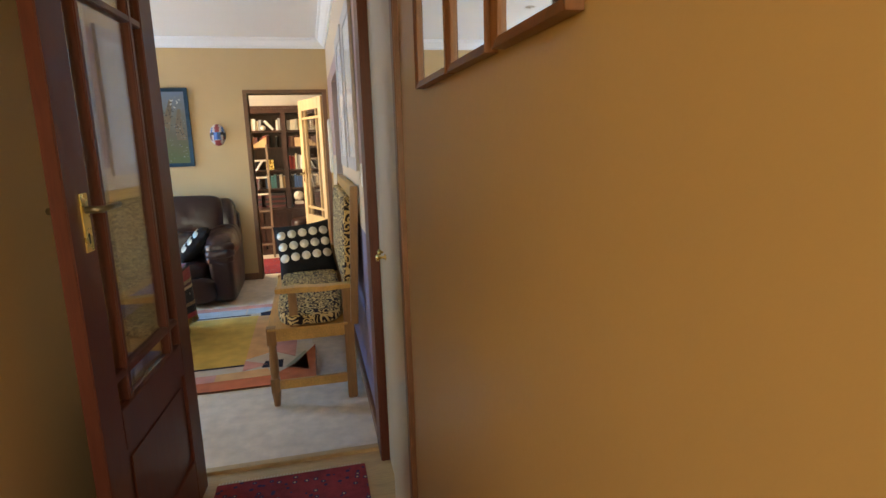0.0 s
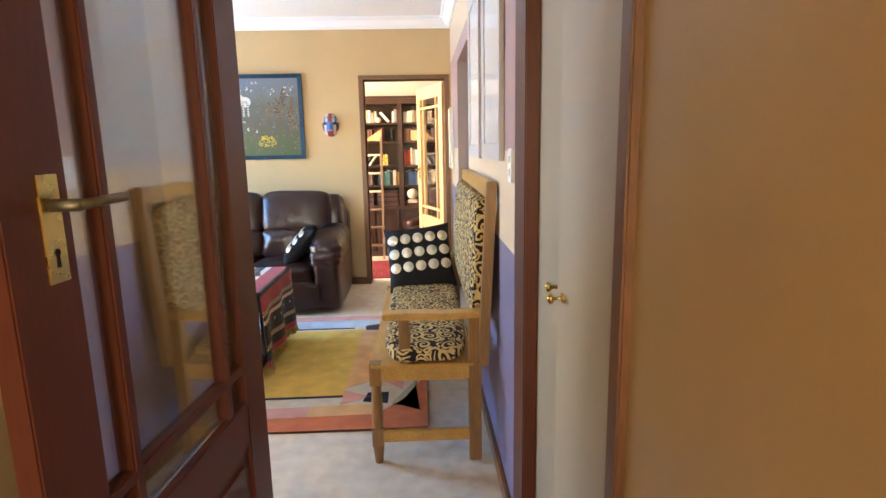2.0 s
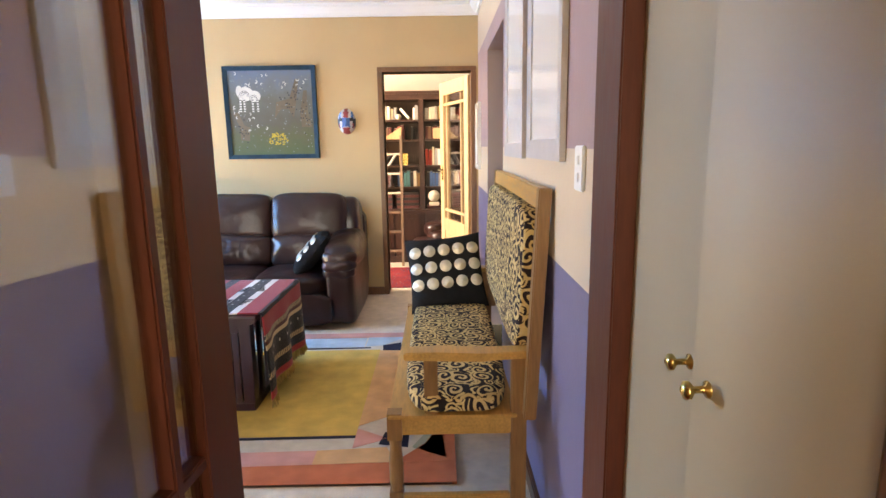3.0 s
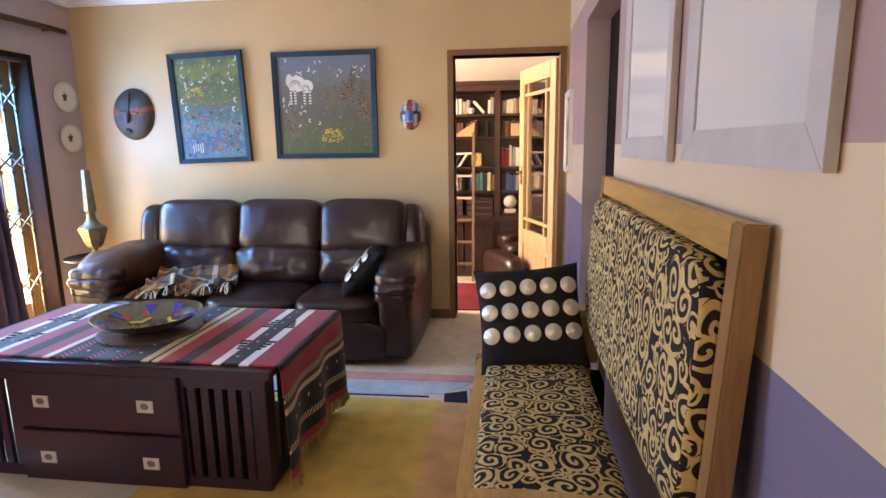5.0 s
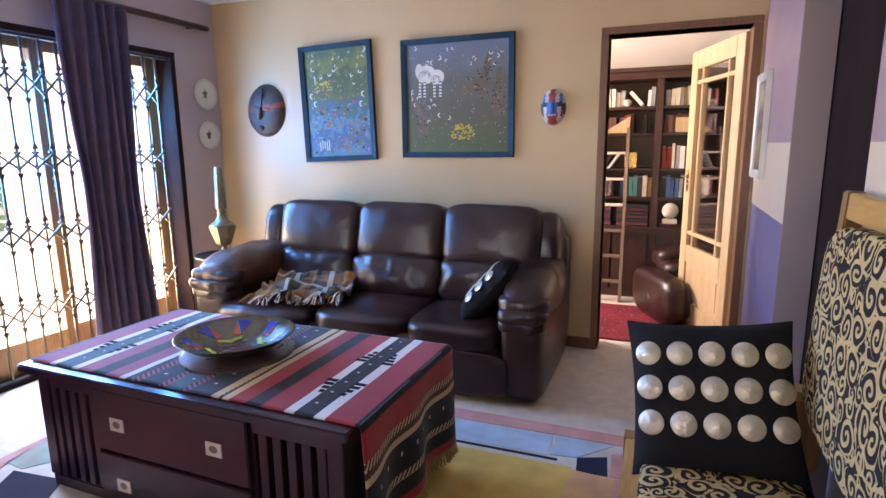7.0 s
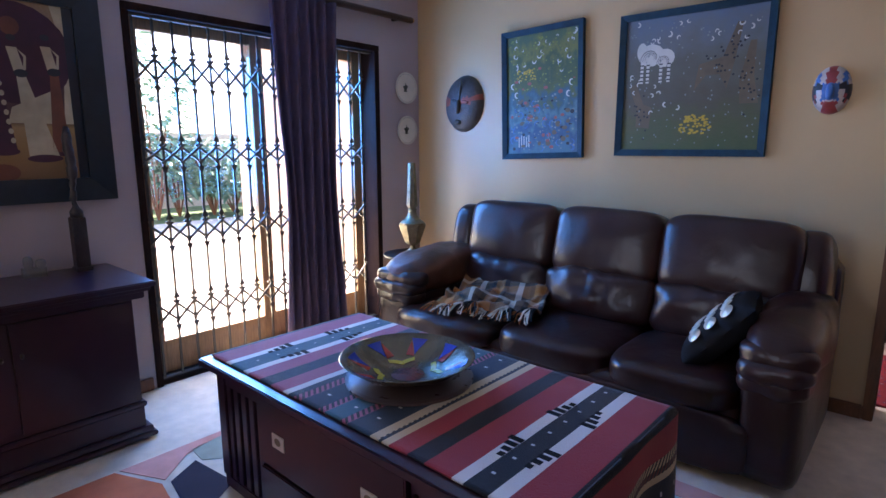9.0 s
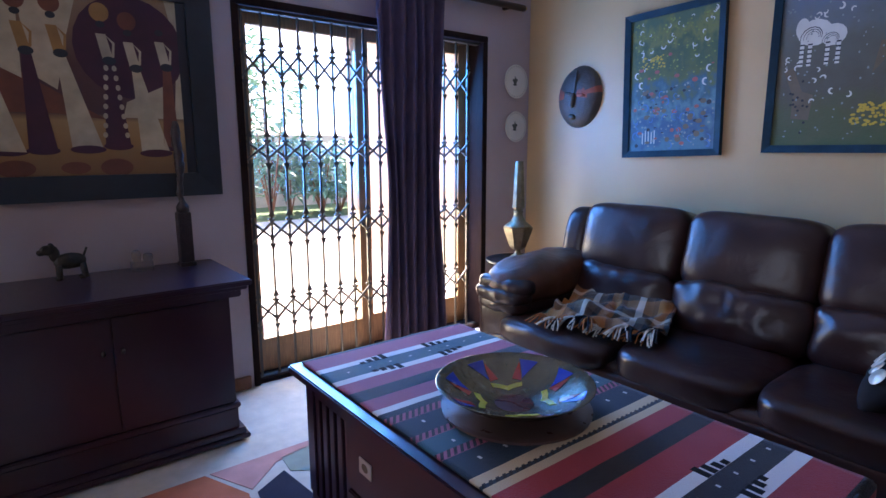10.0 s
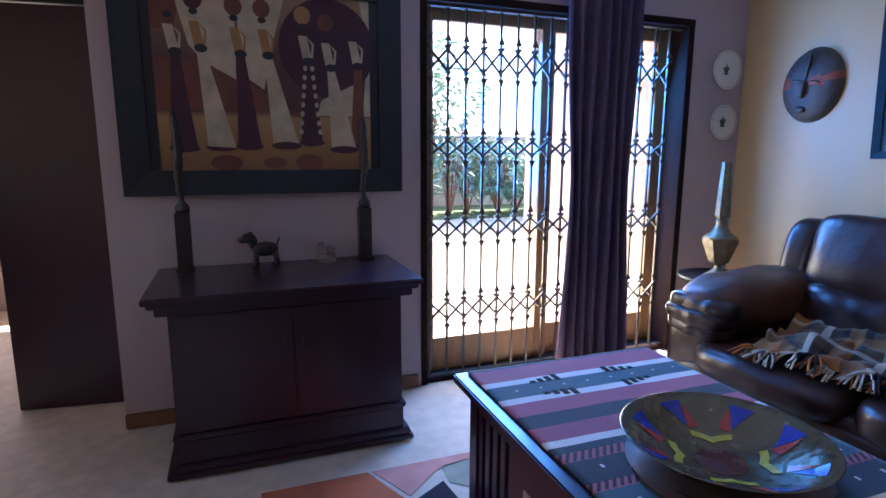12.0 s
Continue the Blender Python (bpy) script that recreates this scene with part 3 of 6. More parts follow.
door_frame("door_frame_hall", ((-0.575, -0.515, DY0 - 0.02, DY1 + 0.005, 0, 2.16), (R - 0.022, RH - 0.001, DY0 - 0.02, 2.63, 0, 2.16), (-0.60, R, DY0 - 0.022, DY1 + 0.007, 2.16, 2.21)),
           MAHOGANY, "dark mahogany frame of the hall doorway")
structure("door_passage", box_bm((R + 0.135, R + 0.175, 4.40, 5.80, 0, 2.12)), DARKFRAME, "dark brown closed door in the passage opening", "door", bevel=0.004)


def glazed_leaf(name, m, wood, label, w=0.80, h=2.03, flip=1, low=0.60, metal=BRASS, cols=None, px=None, pz=1.02):
    """A door leaf, hinged at its origin and running along +x, glazed in three columns and three rows over a panel."""
    d = thing(name, m, label, "door", kind="structure")
    t = 0.02
    cols = cols or [0.11, 0.20, w - 0.20, w - 0.11]
    px = px or w - 0.061
    ca, cb = cols[0], cols[3]
    rows = [low, low + 0.095, h - 0.22, h - 0.125]
    part("stile", box_bm((0, ca, -t, t, 0, h)), wood, d, bevel=0.003)
    part("stile", box_bm((cb, w, -t, t, 0, h)), wood, d, bevel=0.003)
    for z0, z1 in ((0, 0.20), (low - 0.13, low), (h - 0.125, h)):
        part("rail", box_bm((ca, cb, -t, t, z0, z1)), wood, d, bevel=0.003)
    part("panel", box_bm((ca, cb, -0.008, 0.008, 0.20, low - 0.13), (ca + 0.04, cb - 0.04, -0.014, 0.014, 0.24, low - 0.17)), wood, d)
    for x in cols[1:3]:
        part("muntin", box_bm((x - 0.013, x + 0.013, -t * 0.9, t * 0.9, low, h - 0.125)), wood, d, bevel=0.004)
    for z in rows[1:3]:
        part("muntin", box_bm((ca, cb, -t * 0.85, t * 0.85, z - 0.013, z + 0.013)), wood, d, bevel=0.004)
    for a, b in zip(cols, cols[1:]):
        for p, q in zip(rows, rows[1:]):
            g = part("pane", box_bm((a + 0.002, b - 0.002, -0.002, 0.002, p + 0.002, q - 0.002)), GLASS, d)
            g.visible_shadow = False
    for side in (-1, 1):
        y = side * t
        pl = part("lock_plate", box_bm((px - 0.021, px + 0.021, min(y, y + side * 0.004), max(y, y + side * 0.004), pz, pz + 0.16)), metal, d, "brass lock plate", bevel=0.001)
        bm = bmesh.new()
        disc(bm, (px, y + side * 0.0045, pz + 0.045), (1, 0, 0), (0, 0, 1), 0.006, 0.006, 10)
        poly(bm, [(px - 0.003, y + side * 0.0045, pz + 0.04), (px + 0.003, y + side * 0.0045, pz + 0.04), (px + 0.004, y + side * 0.0045, pz + 0.023), (px - 0.004, y + side * 0.0045, pz + 0.023)], (0, side * 0.0003, 0))
        part("keyhole", bm, BLACKCLOTH, pl)
        bm = bmesh.new()
        rod(bm, (px, y, pz + 0.115), (px, y + side * 0.05, pz + 0.115), 0.010, 10)
        rod(bm, (px, y + side * 0.048, pz + 0.115), (px - 0.11, y + side * 0.048, pz + 0.118), 0.008, 10)
        part("lever_handle", bm, AGEDBRASS, d, "aged brass lever handle", smooth=True)
    return d


glazed_leaf("door_hall", pose(-0.487, 2.48, 0.005, 0, 0, -94.5), MAHOGANY, "open dark mahogany glazed door against the hall wall", w=0.845, h=2.14, low=0.715, cols=[0.13, 0.225, 0.62, 0.71], px=0.755, pz=1.21)
glazed_leaf("door_study", pose(0.262, BACK + 0.15, 0.005, 0, 0, 109), PINE, "open varnished pine glazed door to the study", w=0.80, low=0.62)

# sliding door with timber frame
sd = thing("sliding_door", pose(W - 0.12, 0, 0), "brown timber sliding door with a closed glass leaf", "sliding door", kind="structure")
FR = DARKFRAME
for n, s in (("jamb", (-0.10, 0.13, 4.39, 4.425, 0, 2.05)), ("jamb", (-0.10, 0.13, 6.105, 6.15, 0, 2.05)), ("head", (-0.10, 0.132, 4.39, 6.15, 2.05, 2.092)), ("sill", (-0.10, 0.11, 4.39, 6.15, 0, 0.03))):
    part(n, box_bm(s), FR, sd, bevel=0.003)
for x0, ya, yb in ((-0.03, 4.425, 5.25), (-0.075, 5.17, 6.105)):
    leaf = part("leaf_stile", box_bm((x0, x0 + 0.04, ya, ya + 0.075, 0.03, 2.05)), LEAFWOOD_LIT, sd, bevel=0.003)
    part("leaf_stile", box_bm((x0, x0 + 0.04, yb - 0.085, yb, 0.03, 2.05)), LEAFWOOD_LIT, sd, bevel=0.003)
    part("leaf_rail", box_bm((x0, x0 + 0.04, ya + 0.075, yb - 0.085, 0.03, 0.225)), LEAFWOOD_LIT, sd, bevel=0.003)
    part("leaf_rail", box_bm((x0, x0 + 0.04, ya + 0.075, yb - 0.085, 1.985, 2.05)), LEAFWOOD_LIT, sd, bevel=0.003)
    g = part("pane", box_bm((x0 + 0.017, x0 + 0.023, ya + 0.077, yb - 0.087, 0.227, 1.983)), GLASS, sd)
    g.visible_shadow = False
part("pull_handle", box_bm((0.012, 0.03, 5.195, 5.215, 1.12, 1.26)), STEEL, sd, "pale metal pull handle", bevel=0.003)

# trellis security gate
gate = thing("security_gate", pose(W - 0.045, 0, 0), "bronze steel trellis security gate behind the curtain", "security gate")
ys = [4.455 + 0.1035 * i for i in range(16)]
rows = ((1.70, 1.856), (1.262, 1.378), (0.815, 0.942), (0.345, 0.482))
for y in ys:
    part("bar", box_bm((-0.006, 0.006, y - 0.0058, y + 0.0058, 0.035, 2.04)), GATESTEEL, gate)
for lo, hi in rows:
    for k, (ya, yb) in enumerate(zip(ys, ys[1:])):
        bm = bmesh.new()
        rod(bm, (0.010, ya - 0.014, lo + 0.005), (0.010, yb + 0.014, hi - 0.005), 0.0078, 6)
        rod(bm, (-0.010, ya - 0.014, hi - 0.005), (-0.010, yb + 0.014, lo + 0.005), 0.0078, 6)
        part("lattice", bm, GATESTEEL, gate)
    for y in ys:
        for z, s in ((lo - 0.012, -1), (hi + 0.012, 1)):
            part("spearhead", poly(bmesh.new(), [(0.009, y - 0.020, z), (0.009, y + 0.020, z), (0.009, y, z + s * 0.048)], (0.003, 0, 0)), GATESTEEL, gate)
part("track", box_bm((-0.02, 0.02, 4.43, 6.1, 0.0, 0.035)), GATESTEEL, gate, bevel=0.003)
part("track", box_bm((-0.02, 0.02, 4.43, 6.1, 2.035, 2.05)), GATESTEEL, gate)

# ---- outside ----
structure("ground", box_bm((-60, -11.2, -50, 60, -0.30, -0.06)), LAWN, "garden lawn", "lawn")
structure("pavement", box_bm((-11.2, W - 0.22, -4, 12, -0.3, -0.05)), PAVING, "sunlit pale patio paving", "paving")
structure("garden_wall", box_bm((-14.2, -14.0, -20, 40, -0.1, 1.7)), PLASTER, "plastered garden wall", "wall")
structure("brick_wing", box_bm((-8.0, W - 0.22, 7.4, 7.7, -0.1, 2.9)), BRICKS, "face-brick wall of the neighbouring wing", "wall")


def shrub(x, y, h, spread, n, seed, label):
    r = random.Random(seed)
    s = thing("shrub", pose(x, y, -0.08), label, "shrub", "garden shrubs")
    bm = bmesh.new()
    for k in range(7):
        a = r.uniform(0, 6.28)
        rod(bm, (0, 0, 0), (spread * 0.5 * math.cos(a), spread * 0.5 * math.sin(a), h * r.uniform(0.5, 0.8)), 0.018, 6)
    part("stems", bm, BROWNWOOD, s)
    bm = bmesh.new()
    for k in range(n):
        a, e = r.uniform(0, 6.28), r.uniform(0.1, 1)
        c = Vector((spread * math.sqrt(r.random()) * math.cos(a), spread * math.sqrt(r.random()) * math.sin(a), h * (0.2 + 0.8 * e)))
        d = Vector((math.cos(a), math.sin(a), r.uniform(-0.3, 0.9))).normalized()
        side = d.cross(Vector((0, 0, 1))).normalized()
        l, wd = r.uniform(0.18, 0.42), r.uniform(0.03, 0.07)
        vs = [bm.verts.new(c + d * l * t + side * wd * u + Vector((0, 0, -0.12 * t * t))) for t, u in ((0, 0), (0.4, 1), (1, 0), (0.4, -1))]
        bm.faces.new(vs)
    part("leaves", bm, PLANTGREEN, s)
    return s


for k, (y, h) in enumerate(((7.2, 3.7), (7.75, 3.0), (8.3, 1.55), (8.9, 1.6), (9.5, 1.4))):
    shrub(-12.2 + 0.3 * (k % 2), y, h, 0.75, 480, 3 + k, "tall dark green garden shrub" if h > 2.5 else "broad-leaved green garden shrub in the sun")

# ---- lounge: sofa ----
sofa = thing("sofa", pose(-1.9, 6.04, 0), "dark brown leather three-seat recliner sofa, softly creased", "sofa")
part("base", puff(bmesh.new(), (0, -0.03, 0.185), (1.02, 0.50, 0.155), 12, 10), LEATHER, sofa, smooth=True)
part("front_panel", puff(bmesh.new(), (0.0, -0.515, 0.17), (1.03, 0.035, 0.13), 8, 12, 0.004, 8), LEATHER, sofa, smooth=True)


def bulged(bm, hw, hz, deep):
    """Stuffs the front of an upright cushion."""
    for v in bm.verts:
        if v.co.y < 0:
            u, w = v.co.x / hw, v.co.z / hz
            v.co.y -= deep * max(0, 1 - u * u) * max(0, 1 - 0.7 * w * w)
    return bm


for k, (xa, xb) in enumerate(((-0.86, -0.22), (-0.22, 0.415), (0.415, 1.06))):
    cx, hw = (xa + xb) / 2, (xb - xa) / 2
    part("seat_cushion", puff(bmesh.new(), (min(cx, 0.695), -0.22, 0.345), (min(hw, 0.285) * 1.01 if k == 2 else hw * 1.01, 0.33, 0.085), 4.6, 16, 0.010, 6, k), LEATHER, sofa, smooth=True)
    lb = bulged(puff(bmesh.new(), (0, 0, 0), (hw * 1.02, 0.13, 0.148), 4.6, 24, 0.020, 11, k + 3), hw, 0.145, 0.03)
    bmesh.ops.transform(lb, matrix=pose(cx, 0.10, 0.52, -10), verts=lb.verts[:])
    part("lumbar_cushion", lb, LEATHER, sofa, smooth=True)
    ub = bulged(puff(bmesh.new(), (0, 0, 0), (hw * 1.02, 0.135, 0.208), 5.5, 24, 0.009, 7, k + 7), hw, 0.205, 0.028)
    bmesh.ops.transform(ub, matrix=pose(cx, 0.20, 0.795, -12), verts=ub.verts[:])
    part("back_cushion", ub, LEATHER, sofa, smooth=True)
part("footrest_roll", puff(bmesh.new(), (-0.575, -0.47, 0.345), (0.355, 0.145, 0.082), 3.0, 18, 0.012, 8, 2), LEATHER, sofa, smooth=True)
part("back_frame", puff(bmesh.new(), (0.09, 0.40, 0.46), (1.10, 0.10, 0.44), 10, 10), LEATHER, sofa, smooth=True)
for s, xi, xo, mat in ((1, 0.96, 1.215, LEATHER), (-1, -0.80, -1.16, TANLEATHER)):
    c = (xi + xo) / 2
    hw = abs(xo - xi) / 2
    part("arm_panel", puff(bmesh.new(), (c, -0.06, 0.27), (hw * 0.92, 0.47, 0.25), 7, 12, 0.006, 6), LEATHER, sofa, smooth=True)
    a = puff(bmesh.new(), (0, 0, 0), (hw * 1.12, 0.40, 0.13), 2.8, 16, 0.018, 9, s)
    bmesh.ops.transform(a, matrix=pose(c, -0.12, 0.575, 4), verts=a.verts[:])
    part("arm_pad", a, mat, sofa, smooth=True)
    a = bmesh.new()
    for q, (dz, dy, sh) in enumerate(((0.062, 0.0, 0.058), (0.010, -0.022, 0.055), (-0.045, -0.014, 0.055))):
        puff(a, (0, dy, dz), (hw * (1.08 - 0.05 * q), 0.095, sh), 2.8, 18, 0.012, 14, s + 5 + q)
    bmesh.ops.transform(a, matrix=pose(c, -0.43, 0.495), verts=a.verts[:])
    part("arm_front", a, LEATHER, sofa, "gathered leather arm front", smooth=True)
    wx = 1.07 if s > 0 else -0.96
    a = puff(bmesh.new(), (0, 0, 0), (0.10, 0.16, 0.26), 3.4, 14, 0.008, 6, s + 9)
    bmesh.ops.transform(a, matrix=pose(wx, 0.27, 0.70, -10, 0, 0), verts=a.verts[:])
    part("wing", a, LEATHER, sofa, smooth=True)

# scatter cushions with sewn discs


def disc_cushion(m, label, cols, rws, half, group):
    c = thing("cushion", m, label, "cushion", group)
    bm = bmesh.new()
    n = 18
    for side in (-1, 1):
        grid = []
        for i in range(n + 1):
            row = []
            for j in range(n + 1):
                u, v = 2 * i / n - 1, 2 * j / n - 1
                pinch = 1 - 0.07 * (1 - abs(u) ** 2) * abs(v) ** 3 - 0.0
                pin2 = 1 - 0.07 * (1 - abs(v) ** 2) * abs(u) ** 3
                d = 0.075 * ((1 - u ** 4) * (1 - v ** 4)) ** 0.55
                d += 0.006 * noise.noise(Vector((u * 2.5, v * 2.5, side * 3.0)))
                row.append(bm.verts.new((half * u * pin2, side * max(d, 0.0), half * v * pinch)))
            grid.append(row)
        for i in range(n):
            for j in range(n):
                bm.faces.new((grid[i][j], grid[i + 1][j], grid[i + 1][j + 1], grid[i][j + 1]))
    bmesh.ops.remove_doubles(bm, verts=bm.verts[:], dist=0.0008)
    part("cover", bm, BLACKCLOTH, c, smooth=True)
    for i in range(cols):
        for j in range(rws):
            u, v = (i + 0.5) / cols * 1.86 - 0.93, 0.52 - j * 0.43
            d = 0.075 * ((1 - u ** 4) * (1 - v ** 4)) ** 0.55
            slope = -0.075 * 2.1 * u ** 3 / max(0.3, (1 - u ** 4) ** 0.45) / half
            bm = bmesh.new()
            r = 0.0325
            for rr, dz in ((r, 0.0), (r * 0.94, 0.004), (r * 0.62, 0.0035), (r * 0.58, 0.005), (r * 0.30, 0.0045), (r * 0.26, 0.006), (r * 0.05, 0.0055)):
                for q in range(22):
                    a = 2 * math.pi * q / 22
                    x = rr * math.cos(a)
                    bm.verts.new((half * u + x, -(d + dz + 0.002 + slope * x), half * v + rr * math.sin(a)))
            bm.verts.ensure_lookup_table()
            for a in range(6):
                for q in range(22):
                    p = (q + 1) % 22
                    bm.faces.new((bm.verts[a * 22 + q], bm.verts[a * 22 + p], bm.verts[a * 22 + 22 + p], bm.verts[a * 22 + 22 + q]))
            bm.faces.new([bm.verts[132 + q] for q in range(22)])
            part("shell_disc", bm, SHELLDISC, c, smooth=True)
    return c


Z3 = Vector((0.62, 0.10, 0.72)).normalized()
Y3 = Vector((0.74, 0.10, -0.62)).normalized()
X3 = Y3.cross(Z3).normalized()
Y3 = Z3.cross(X3)
SOFA_CUSHION = Matrix.Translation((-1.075, 5.84, 0.555)) @ Matrix((X3, Y3, Z3)).transposed().to_4x4()
disc_cushion(pose(-0.005, 4.39, 0.705, -27, -5, 3), "black cushion with rows of pale shell discs propped on the bench", 5, 3, 0.212, "black disc cushions")
disc_cushion(SOFA_CUSHION, "black cushion with pale discs leaning on the sofa arm", 5, 3, 0.20, "black disc cushions")

# checked throw on the sofa
throw = thing("throw_blanket", pose(-2.33, 5.885, 0.43), "crumpled brown, black and cream checked wool throw on the sofa seat", "blanket")


def throw_shape(a, b):
    x, y = (a - 0.5) * 0.62, (b - 0.5) * 0.54
    xr, yr = x * 0.92 - y * 0.30, x * 0.30 + y * 0.92
    z = 0.03 + 0.17 * max(0, (yr + 0.02) / 0.3) ** 1.3 + 0.055 * abs(noise.noise(Vector((x * 6 + y * 3, y * 6, 1)))) + 0.035 * noise.noise(Vector((x * 13, y * 13, 5)))
    z += 0.035 * math.exp(-((x + 0.1) ** 2 + (y + 0.1) ** 2) * 40)
    xr += 0.03 * noise.noise(Vector((x * 7, y * 7, 9)))
    yr += 0.03 * noise.noise(Vector((x * 7, y * 7, 14)))
    return (xr, yr, max(z, 0.012)), (a, b)


thicken(part("cloth", sheet(throw_shape, 56, 56), PLAID, throw, smooth=True), 0.010)
rr = random.Random(8)
for name, mat, first in (("rust_fringe", RUST, 0), ("cream_fringe", PALEWOOL, 1), ("black_fringe", BLACKCLOTH, 2)):
    bm = bmesh.new()
    for k in range(90):
        if (k // 6) % 3 != first:
            continue
        q = Vector(throw_shape(k / 89, 0.0)[0])
        drift = rr.uniform(-0.02, 0.02)
        for s in range(4):
            e = q + Vector((drift + rr.uniform(-0.008, 0.008), -rr.uniform(0.018, 0.030), (0.008, -0.004, -0.016, -0.02)[s]))
            e.z = max(e.z, 0.008)
            rod(bm, q, e, 0.0042, 6)
            q = e
    tagged(part(name, bm, mat, throw, name.replace("_", " ") + " of twisted wool"), name.replace("_", " ") + " of twisted wool", kind="stuff")

# ---- lounge: chest used as a coffee table ----
chest = thing("coffee_table", pose(-1.745, 4.525, 0, 0, 0, -0.6), "dark plum-stained wooden chest coffee table with slatted ends and drawers", "coffee table")
HX, HY, TOP = 0.762, 0.402, 0.55
part("top", box_bm((-HX, HX, -HY, HY, TOP - 0.032, TOP)), DARKWOOD, chest, bevel=0.005)
part("top_moulding", box_bm((-HX + 0.02, HX - 0.02, -HY + 0.02, HY - 0.02, TOP - 0.047, TOP - 0.032)), DARKWOOD, chest, bevel=0.004)
part("plinth", box_bm((-HX + 0.05, HX - 0.05, -HY + 0.05, HY - 0.05, 0.0, 0.06)), DARKWOOD, chest, bevel=0.004)
part("carcase", box_bm((-0.40, 0.365, -HY + 0.055, HY - 0.055, 0.06, TOP - 0.047)), DARKWOOD, chest)
for sx in (-1, 1):
    for sy in (-1, 1):
        part("corner_post", box_bm((min(sx * (HX - 0.045), sx * (HX - 0.105)), max(sx * (HX - 0.045), sx * (HX - 0.105)), min(sy * (HY - 0.045), sy * (HY - 0.10)), max(sy * (HY - 0.045), sy * (HY - 0.10)), 0.06, TOP - 0.047)), DARKWOOD, chest, bevel=0.003)
    for sy in (-1, 1):
        y = sy * (HY - 0.062)
        part("rail", box_bm((min(0.37 * sx - 0.01, sx * (HX - 0.105)), max(0.37 * sx - 0.01, sx * (HX - 0.105)), y - 0.012, y + 0.012, TOP - 0.10, TOP - 0.047)), DARKWOOD, chest, bevel=0.002)
        for k in range(5):
            x = (0.398 + 0.058 * k) if sx > 0 else (-0.42 - 0.056 * k)
            part("slat", box_bm((x - 0.017, x + 0.017, y - 0.009, y + 0.009, 0.06, TOP - 0.10)), DARKWOOD, chest, bevel=0.002)
    for k in range(6):
        y = -0.27 + 0.108 * k
        x = sx * (HX - 0.07)
        part("slat", box_bm((x - 0.009, x + 0.009, y - 0.02, y + 0.02, 0.06, TOP - 0.047)), DARKWOOD, chest, bevel=0.002)
for z0, z1 in ((0.010, 0.238), (0.252, TOP - 0.052)):
    dr = part("drawer", box_bm((-0.385, 0.352, -HY + 0.030, -HY + 0.06, z0, z1)), DARKWOOD, chest, bevel=0.004)
    for x in (-0.261, 0.208):
        zc = (z0 + z1) / 2 - 0.006
        pl = part("recessed_pull", box_bm((x - 0.036, x + 0.036, -HY + 0.026, -HY + 0.031, zc - 0.026, zc + 0.026)), PULLMETAL, dr, "square nickel recessed pull", bevel=0.0015)
        # No real hollow: a flat dark disc paints its shade on the plate.
        part("pull_hollow_shade", disc(bmesh.new(), (x, -HY + 0.0255, zc + 0.002), (1, 0, 0), (0, 0, 1), 0.019, 0.014, 16), AGEDBRASS, dr, "flat dark disc for the shade in the finger hollow")
# kilim runner over the chest
kil = thing("kilim_runner", pose(-1.745, 4.525, 0, 0, 0, -0.6), "red, navy and cream striped wool kilim draped over the chest", "kilim")
L_TOP, DROP = 1.548, 0.42


def kilim_shape(a, b):
    s = a * (L_TOP + DROP)
    y = -HY + 0.045 + b * (2 * HY - 0.06) + 0.004 * noise.noise(Vector((s * 5, b * 4, 2)))
    x0 = -HX + 0.02
    bend = 0.02
    if s < L_TOP - bend:
        p = (x0 + s, y, TOP + 0.006 + 0.0015 * noise.noise(Vector((s * 9, y * 9, 0))))
    else:
        d = s - (L_TOP - bend)
        drop = d * (0.94 + 0.22 * (0.55 - b) ** 2 + 0.10 * (1 - b))
        fold = 0.022 * math.sin(b * 15 + 0.7) * min(1, d / 0.35) + 0.02 * d
        p = (HX + 0.010 + fold + (0.014 if d > 0.02 else 0.014 * d / 0.02), y + 0.05 * d * (b - 0.4), TOP + 0.006 - max(0, drop - 0.012))
    return p, (s * 1.06, b * 0.77)


thicken(part("cloth", sheet(kilim_shape, 150, 40), KILIM, kil, smooth=True), 0.006)
bm = bmesh.new()
rr = random.Random(4)
for k in range(120):
    p = Vector(kilim_shape(1.0, (k + 0.5) / 120)[0])
    rod(bm, p, p + Vector((rr.uniform(-0.004, 0.012), rr.uniform(-0.01, 0.01), -rr.uniform(0.035, 0.055))), 0.0035, 5)
part("fringe", bm, FRINGE, kil, "golden wool fringe")
bm = bmesh.new()
for cx, cy in ((-0.545, 0.0), (0.576, 0.0)):
    for sx in (-1, 1):
        for sy in (-1, 1):
            for q in range(4):
                w = 0.045 - 0.009 * q
                x0 = cx + sx * (0.035 + 0.0)
                y0 = cy + sy * (0.10 + 0.03 * q)
                bx(bm, min(x0, x0 + sx * w), max(x0, x0 + sx * w), y0 - 0.010, y0 + 0.010, TOP + 0.0095, TOP + 0.0105)
parts_of("stepped_motif", bm, BLACKCLOTH, kil, "black stepped woven motif")

# round base and mosaic bowl
TRAYWOOD = material("polished brown tray wood", (0.11, 0.068, 0.058), 0.3, scale=20, vary=0.2, bump=0.02, bscale=50)
mat_ob = tagged(part("round_mat", lathe(bmesh.new(), [(0.19, 0), (0.222, 0.002), (0.224, 0.010), (0.21, 0.012)], n=40), TRAYWOOD), "flat round brown wooden tray under the bowl", "tray")
mat_ob.location = (-1.74, 4.518, TOP + 0.010)
